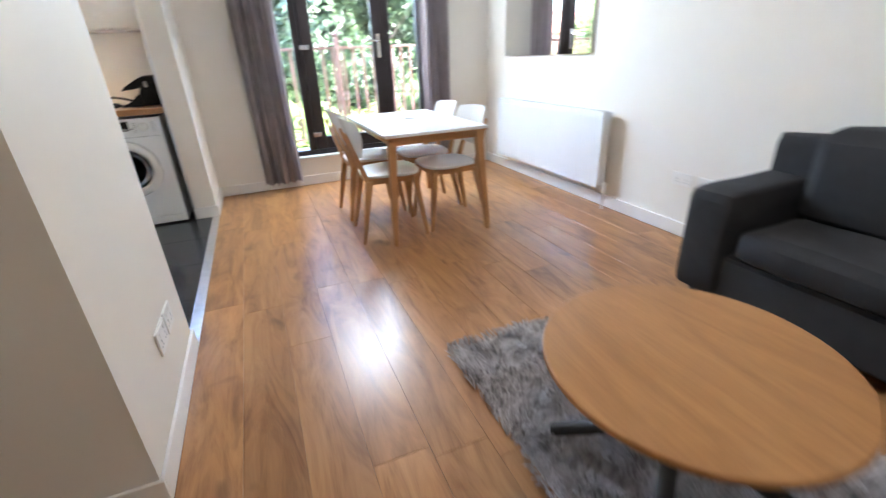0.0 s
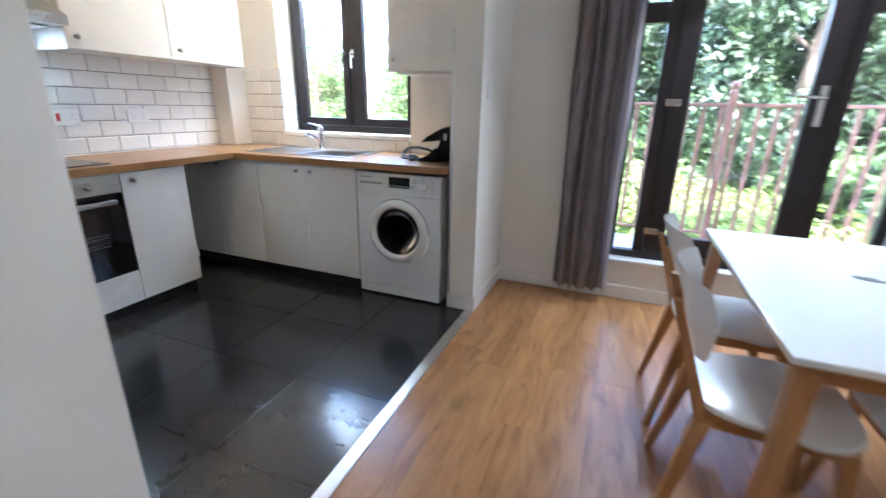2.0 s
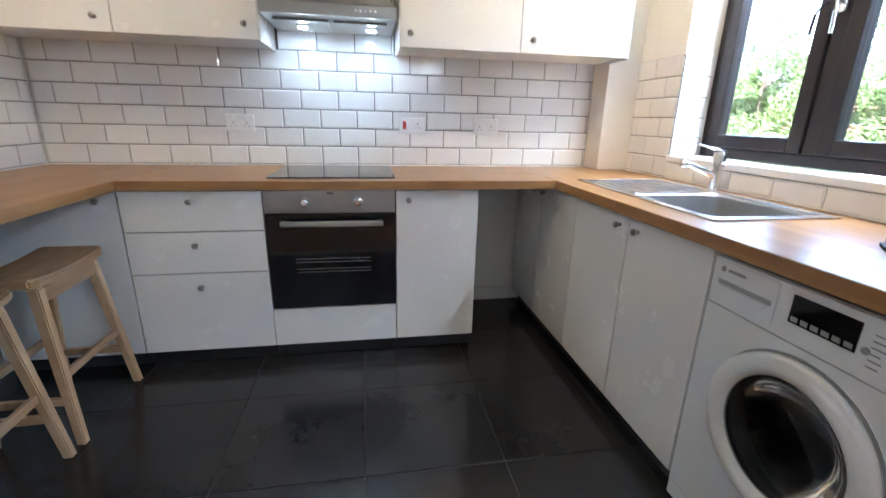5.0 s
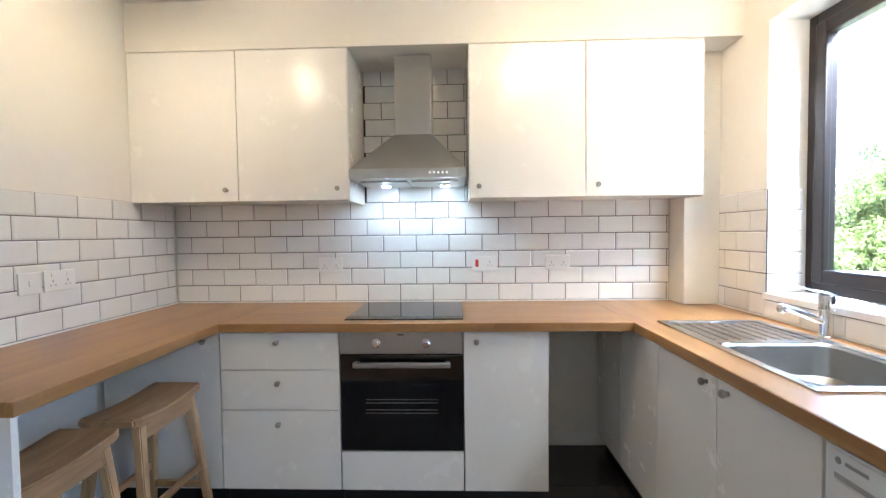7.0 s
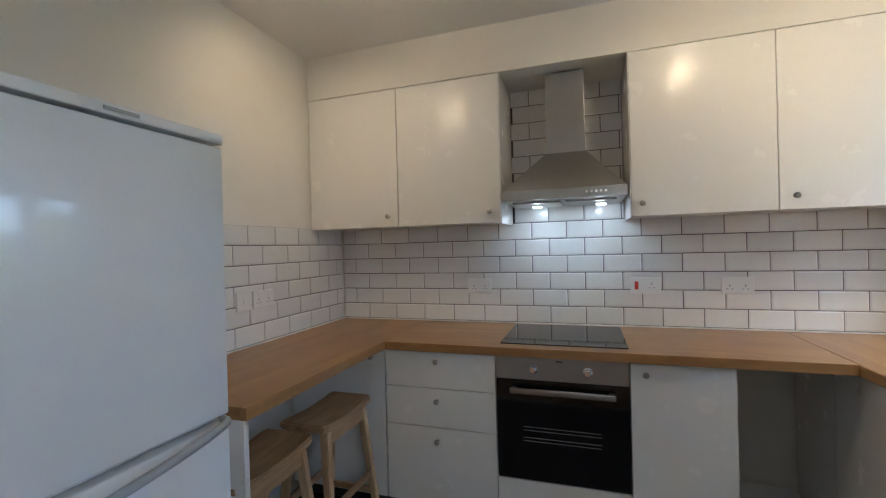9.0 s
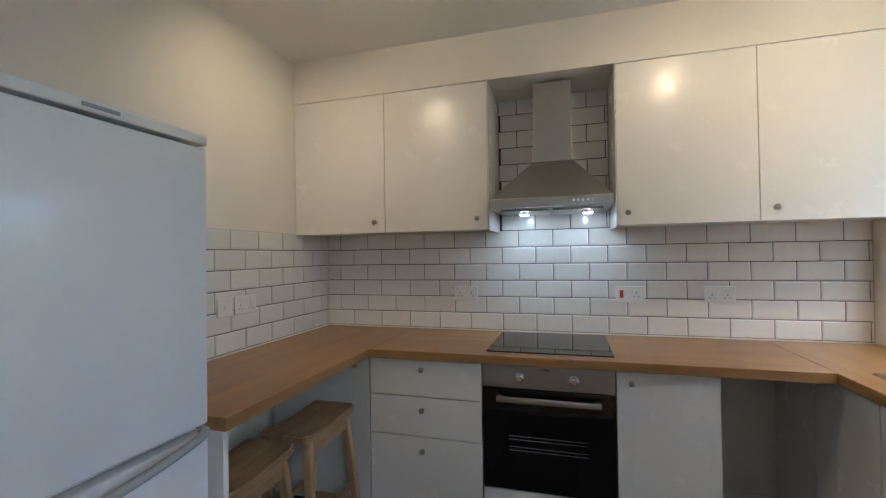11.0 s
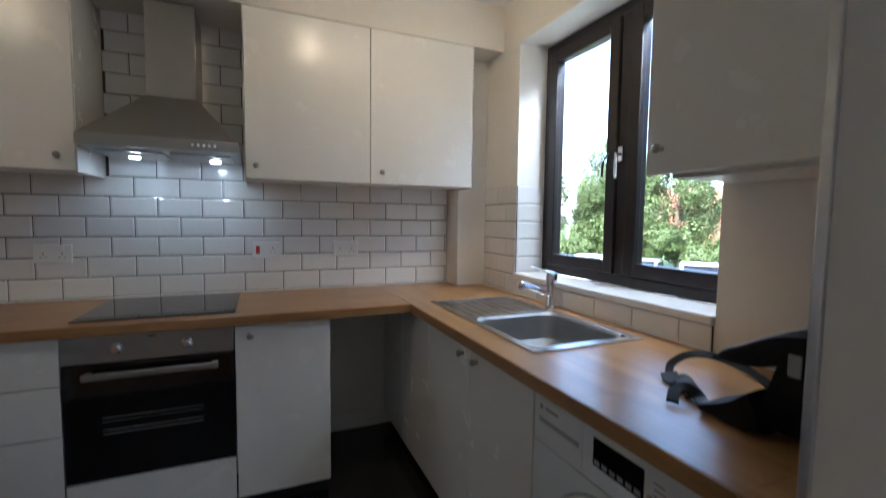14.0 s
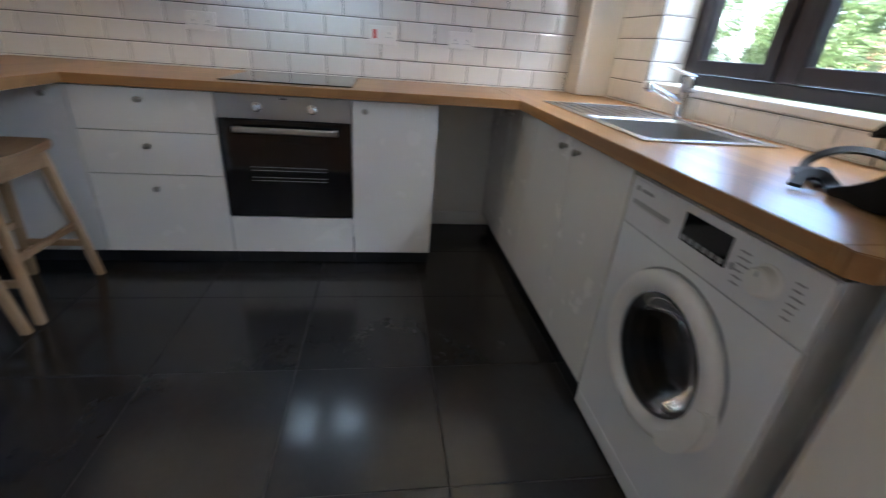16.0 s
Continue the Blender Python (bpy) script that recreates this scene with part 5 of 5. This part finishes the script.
for x in (0.22, 1.24, 2.40, 3.55):
    p = part("post", box(x - 0.024, x + 0.024, 5.576, 5.624, 0.20, 1.40, 0.004), RAILPAINT, rl)
    part("ball_cap", lathe([(0, 0), (0.02, 0), (0.018, 0.012), (0.032, 0.03), (0.034, 0.045), (0.026, 0.064), (0, 0.072)], Matrix.Translation((x, 5.6, 1.40)), 20), RAILPAINT, p)
k = 0.36
while k < 3.5:
    if min(abs(k - x) for x in (0.22, 1.24, 2.40, 3.55)) > 0.05:
        part("baluster", box(k - 0.015, k + 0.015, 5.594, 5.606, 0.31, 1.295, 0.002), RAILPAINT, rl)
    k += 0.118


def leaf_cloud(seed, count, blobs, size):
    """Leaves scattered through overlapping uneven clumps; blobs: centre x, y, z and radius."""
    r = random.Random(seed)
    vs, fs = [], []
    total = sum(b[3] ** 2 for b in blobs)
    for bx, by, bz, br in blobs:
        for _ in range(int(count * br * br / total)):
            d = Vector((r.gauss(0, 1), r.gauss(0, 1), r.gauss(0, 1))).normalized()
            lump = 0.72 + 0.5 * noise.noise(Vector((bx, by, bz)) + d * 1.9)
            p = Vector((bx, by, bz)) + d * br * lump * (0.55 + 0.5 * r.random() ** 0.5)
            n = (d + Vector((r.uniform(-1, 1), r.uniform(-1, 1), r.uniform(-0.4, 1)))).normalized()
            a = n.orthogonal().normalized()
            a = Matrix.Rotation(r.uniform(0, 6.28), 3, n) @ a
            b = n.cross(a)
            s = size * r.uniform(0.6, 1.3)
            i = len(vs)
            vs += [tuple(p - a * s), tuple(p + b * s * 0.45), tuple(p + a * s), tuple(p - b * s * 0.45)]
            fs.append((i, i + 1, i + 2, i + 3))
    me = bpy.data.meshes.new("crown")
    me.from_pydata(vs, [], fs)
    return me


def clumps(seed, n, width, low, high):
    r = random.Random(seed)
    out = []
    for k in range(n):
        t = k / max(1, n - 1)
        z = low + (high - low) * t
        w = width * (0.35 + 0.65 * math.sin(math.pi * min(1, 0.15 + 0.85 * t)))
        a = 2.4 * k + r.uniform(-0.5, 0.5)
        out.append((w * 0.55 * math.cos(a), w * 0.55 * math.sin(a), z, w * r.uniform(0.42, 0.62)))
    return out


def make_tree(seed, height, width, mat, label, count, size):
    t = thing("tree", (0, 0, 0), label, "tree")
    r = random.Random(seed)
    bm = tube(spline([(0, 0, -0.1), (r.uniform(-0.1, 0.1), 0.05, height * 0.3), (r.uniform(-0.2, 0.2), 0, height * 0.6), (0, 0, height * 0.9)], 4), 0.13, 10)
    for v in bm.verts:
        k = max(0.12, 1 - v.co.z / height)
        v.co.x *= 0.35 + 0.75 * k
        v.co.y *= 0.35 + 0.75 * k
    for _ in range(7):
        z = height * r.uniform(0.25, 0.75)
        a = r.uniform(0, 6.28)
        rod((0, 0, z), (width * 0.6 * math.cos(a), width * 0.6 * math.sin(a), z + height * 0.16), 0.05, 0.012, 7, bm)
    part("trunk", bm, BARK, t)
    me = leaf_cloud(seed, count, clumps(seed, 15, width, height * 0.2, height * 0.95), size)
    me.materials.append(mat)
    c = new("crown", me)
    c.parent = t
    tagged(c, "uneven leafy crown", kind="stuff")
    return t


ta = make_tree(3, 9.4, 3.6, LEAF, "broad light-green garden tree with leafy crown", 26000, 0.10)
tc = make_tree(8, 9.0, 3.0, LEAF_D, "tall dark-green conifer-like tree beyond the railing", 42000, 0.075)
tp = make_tree(14, 6.6, 2.6, LEAF, "light-green tree beside the car park", 22000, 0.09)
ta.matrix_basis = pose(-24.6, 27.2, GZ, 0, 0, 20)
for x, y, rot in ((-28.5, 23.0, 130), (-20.5, 29.0, 80), (-11.0, 27.5, 150), (-32.0, 19.0, 250)):
    copy_thing(ta, pose(x, y, GZ, 0, 0, rot))
tc.matrix_basis = pose(3.6, 12.5, GZ)
for x, y, rot in ((7.2, 13.5, 70), (5.4, 16.5, 200), (10.5, 12.0, 300), (1.6, 16.0, 20)):
    copy_thing(tc, pose(x, y, GZ, 0, 0, rot))
tp.matrix_basis = pose(-7.5, 24.5, GZ)
for x, y, rot in ((-3.5, 20.0, 200), (-14.0, 30.0, 100), (0.2, 18.5, 50), (-26.5, 28.0, 310)):
    copy_thing(tp, pose(x, y, GZ, 0, 0, rot))


def make_shrub(name, seed, rx, rz, mat, label, count, size):
    me = leaf_cloud(seed, count, [(rx * 0.5 * math.cos(2.1 * k), rx * 0.45 * math.sin(2.1 * k), rz * (0.35 + 0.4 * (k % 3) / 2), rx * 0.55) for k in range(9)], size)
    me.materials.append(mat)
    s = thing(name, (0, 0, 0), label, "shrub")
    c = new("foliage", me)
    c.parent = s
    tagged(c, kind="stuff")
    part("stem", rod((0, 0, -0.1), (0, 0, rz * 0.6), 0.05, 0.02), BARK, s)
    return s


sh = make_shrub("shrub", 21, 1.6, 2.15, LEAF_Y, "bright yellow-green garden shrub outside the patio door", 16000, 0.042)
sh.matrix_basis = pose(2.3, 8.2, GZ)
for x, y, rot in ((3.9, 8.8, 90), (0.9, 8.6, 200), (5.6, 9.5, 40), (1.7, 10.2, 300)):
    copy_thing(sh, pose(x, y, GZ, 0, 0, rot))
hg = make_shrub("hedge_bush", 33, 2.3, 2.9, LEAF, "dense green hedge bush behind the parked cars", 15000, 0.095)
hg.matrix_basis = pose(-18.6, 27.0, GZ)
for x, y, rot in ((-22.0, 26.2, 60), (-15.4, 28.0, 140), (-25.6, 24.6, 220), (-12.2, 27.4, 10), (-28.8, 22.4, 95), (-9.0, 25.4, 170), (4.6, 10.9, 30), (7.6, 11.2, 120), (1.6, 12.6, 260)):
    copy_thing(hg, pose(x, y, GZ, 0, 0, rot))


def make_car(paint, label):
    c = thing("parked_car", (0, 0, 0), label, "car", "cars parked outside")
    side = [(-2.05, 0.30), (-2.08, 0.62), (-1.95, 0.82), (-1.0, 0.92), (-0.45, 1.36), (0.75, 1.42), (1.55, 1.0), (2.0, 0.92), (2.08, 0.6), (2.02, 0.30)]
    body = part("body", prism(side, 1, -0.84, 0.84, 0.05), paint, c)
    part("side_glass", boxes((-0.55, 1.15, -0.852, -0.842, 0.98, 1.30), (-0.55, 1.15, 0.842, 0.852, 0.98, 1.30), bev=0.003), BLACKGLASS, body, "dark side windows")
    part("windscreen", prism([(-0.99, 0.935), (-0.47, 1.345), (-0.50, 1.36), (-1.03, 0.945)], 1, -0.7, 0.7), BLACKGLASS, body)
    part("rear_screen", prism([(0.85, 1.385), (1.50, 1.035), (1.53, 1.05), (0.88, 1.40)], 1, -0.7, 0.7), BLACKGLASS, body)
    for x in (-1.3, 1.3):
        for y in (-0.80, 0.80):
            w = part("wheel", lathe([(0, -0.1), (0.28, -0.1), (0.31, -0.07), (0.31, 0.07), (0.28, 0.1), (0, 0.1)], Matrix.Translation((x, y, 0.31)) @ pose(0, 0, 0, 90, 0, 0), 28), TYRE, c)
            part("rim", lathe([(0, -0.11), (0.19, -0.11), (0.2, -0.1), (0.2, 0.1), (0.19, 0.11), (0, 0.11)], Matrix.Translation((x, y, 0.31)) @ pose(0, 0, 0, 90, 0, 0), 20), ALU, w)
    for y in (-0.6, 0.6):
        part("headlight", box(-2.085, -1.99, y - 0.16, y + 0.16, 0.62, 0.76, 0.02), CHROME, c)
    return c


CARW = plain("white_car_paint", (0.80, 0.81, 0.82), 0.2, 0, 0.02, 2, 0, 10, 0.6)
CARS = plain("silver_car_paint", (0.45, 0.47, 0.50), 0.3, 0.6, 0.02, 2, 0, 10, 0.6)
car = make_car(CARW, "white hatchback parked outside the kitchen window")
car.matrix_basis = pose(-13.0, 21.2, GZ + 0.012, 0, 0, 128)
copy_thing(car, pose(-18.2, 19.6, GZ + 0.012, 0, 0, 118))
car2 = make_car(CARS, "silver hatchback parked by the hedge")
car2.matrix_basis = pose(-15.6, 20.4, GZ + 0.012, 0, 0, 122)
copy_thing(car2, pose(-21.4, 18.6, GZ + 0.012, 0, 0, 114))

hs = thing("house", (-40, 56, GZ), "red-brick house behind the trees", "house")
HX0, HX1, HY = -46.0, -34.0, 52.0
part("wall", box(HX0, HX1, HY, HY + 8, GZ, GZ + 5.0), BRICKW, hs, "", False)
part("roof", prism([(HY - 0.4, GZ + 5.0), (HY + 8.4, GZ + 5.0), (HY + 4, GZ + 7.8)], 0, HX0 - 0.4, HX1 + 0.4), BRICKW, hs, "red tiled roof", False)
for x in (HX0 + 1.5, HX0 + 4.5, HX0 + 7.5):
    for z in (0.9, 3.4):
        w = part("window", box(x, x + 1.3, HY - 0.05, HY + 0.02, GZ + z, GZ + z + 1.1), TRIM, hs)
        part("pane", box(x + 0.08, x + 1.22, HY - 0.07, HY - 0.051, GZ + z + 0.08, GZ + z + 1.02), BLACKGLASS, w)

# ---- floor planks, floor tiles and wall tiles ----
def slab_mesh(name, w, d, h, mat, bev=0.0012):
    """A block with its top at z 0 and softened top edges, centred on x and y."""
    bm = bmesh.new()
    lo = [bm.verts.new((sx * w / 2, sy * d / 2, -h)) for sx, sy in ((-1, -1), (1, -1), (1, 1), (-1, 1))]
    drop = min(bev, 0.0022)
    md = [bm.verts.new((sx * w / 2, sy * d / 2, -drop)) for sx, sy in ((-1, -1), (1, -1), (1, 1), (-1, 1))]
    hi = [bm.verts.new((sx * (w / 2 - bev), sy * (d / 2 - bev), 0)) for sx, sy in ((-1, -1), (1, -1), (1, 1), (-1, 1))]
    bm.faces.new(hi)
    for a, b in ((lo, md), (md, hi)):
        for i in range(4):
            bm.faces.new((a[i], a[(i + 1) % 4], b[(i + 1) % 4], b[i]))
    return finish(name, bm, mat)


CACHE = {}


def cached(name, w, d, h, mat, bev):
    key = (name, round(w, 4), round(d, 4))
    if key not in CACHE:
        CACHE[key] = slab_mesh(name, w, d, h, mat, bev)
    return CACHE[key]


PW, PL = 0.193, 1.285
rng = random.Random(11)
x = -0.2245
while x < WALL_E - 0.02:
    w = min(PW, WALL_E - 0.016 - x)
    y = -2.19 - rng.uniform(0.1, 1.2)
    while y < 4.66:
        y0, y1 = max(y, -2.19), min(y + PL, 4.664)
        if y1 - y0 > 0.03:
            piece("plank", cached("plank", w - 0.0008, y1 - y0 - 0.0008, 0.0035, FLOOR_WOOD, 0.0005), pose(x + w / 2, (y0 + y1) / 2, 0), FLOOR)
        y += PL
    x += PW
x = -1.59
while x < -0.24:
    w = min(PW, -0.2255 - x)
    for y0, y1 in ((-2.19, -1.3), (-1.3, 0.0), (0.0, 1.185)):
        piece("plank", cached("plank", w - 0.0008, y1 - y0 - 0.0008, 0.0035, FLOOR_WOOD, 0.0005), pose(x + w / 2, (y0 + y1) / 2, 0), FLOOR)
    x += PW

TS = 0.505
xs = [-0.281] + [-0.26 - TS * k for k in range(1, 5)] + [-2.72]
ys = [1.395, 2.035, 2.54, 3.045, 3.55, 4.055, 4.56, 4.675]
for i in range(len(xs) - 1):
    for j in range(len(ys) - 1):
        x1, x0, y0, y1 = xs[i], xs[i + 1], ys[j], ys[j + 1]
        piece("floor_tile", cached("floor_tile", x1 - x0 - 0.004, y1 - y0 - 0.004, 0.0025, SLATE, 0.0008), pose((x0 + x1) / 2, (y0 + y1) / 2, 0.0004 * ((i * 7 + j * 3) % 3)), KFLOOR)

TP, RP, Z0 = 0.2045, 0.1022, 0.9185


def tile_field(name, label, plane, a0, a1, rows, phase, facing, first=0, z0=Z0):
    """Glazed brick-bond tiles on a wall. plane: the wall's place; a0 to a1: its run; facing: 'x+', 'y+' or 'y-'."""
    d = 0.010
    lo, hi = (plane - d, plane - 0.0045) if facing[1] == "+" else (plane + 0.0045, plane + d)
    zt = z0 + RP * rows - 0.002
    zb = z0 - 0.004
    base = box(lo, hi, a0, a1, zb, zt) if facing[0] == "x" else box(a0, a1, lo, hi, zb, zt)
    w = single(name, base, GROUT, label, "tiled splashback", ST, False)
    turn = {"x+": pose(0, 0, 0, 90, 0, 90), "y-": pose(0, 0, 0, 90, 0, 0), "y+": pose(0, 0, 0, 90, 0, 180)}[facing]
    for r in range(rows):
        start = phase + (TP / 2 if (r + first) % 2 else 0)
        k = math.floor((a0 - start) / TP)
        a = start + k * TP
        while a < a1:
            b0, b1 = max(a, a0), min(a + TP, a1)
            if b1 - b0 > 0.012:
                c, z = (b0 + b1) / 2, z0 + RP * (r + 0.5) - 0.001
                at = (plane, c, z) if facing[0] == "x" else (c, plane, z)
                piece("wall_tile", cached("wall_tile", b1 - b0 - 0.0042, RP - 0.0042, 0.005, TILE, 0.0075), Matrix.Translation(at) @ turn, w)
            a += TP


tile_field("tiles_back", "white glazed brick-bond tiles with dark grout behind the worktop", -2.714, 1.402, 4.479, 6, 2.725, "x+", 1)
tile_field("tiles_hood", "white glazed brick-bond tiles behind the cooker hood", -2.714, 2.612, 3.252, 8, 2.725, "x+", 1, Z0 + 6 * RP)
tile_field("tiles_side", "white glazed brick-bond tiles on the side wall", 1.401, -2.704, -0.42, 6, -1.913, "y+")
tile_field("tiles_window", "white glazed brick-bond tiles beside the window", 4.670, -2.543, -2.167, 6, -2.283, "y-")
base = single("tiles_sill", box(-2.176, -0.978, 4.6745, 4.679, 0.912, 0.996), GROUT, "single row of white glazed tiles under the window sill", "tiled splashback", ST, False)
a = -2.176
for b in (-1.955, -1.735, -1.52, -1.31, -1.10, -0.979):
    piece("wall_tile", cached("wall_tile", b - a - 0.0034, 0.081, 0.005, TILE, 0.0075), Matrix.Translation(((a + b) / 2, 4.670, 0.954)) @ pose(0, 0, 0, 90, 0, 0), base)
    a = b
base = single("tiles_reveal", box(-2.1795, -2.171, 4.68, 4.848, 1.033, 1.52), GROUT, "column of white glazed tiles in the window reveal", "tiled splashback", ST, False)
for r in range(5):
    z0, z1 = max(1.034, Z0 + RP * (r + 1)), Z0 + RP * (r + 2)
    piece("wall_tile", cached("wall_tile", 0.166, z1 - z0 - 0.003, 0.005, TILE, 0.0075), Matrix.Translation((-2.166, 4.764, (z0 + z1) / 2 - 0.001)) @ pose(0, 0, 0, 90, 0, 90), base)
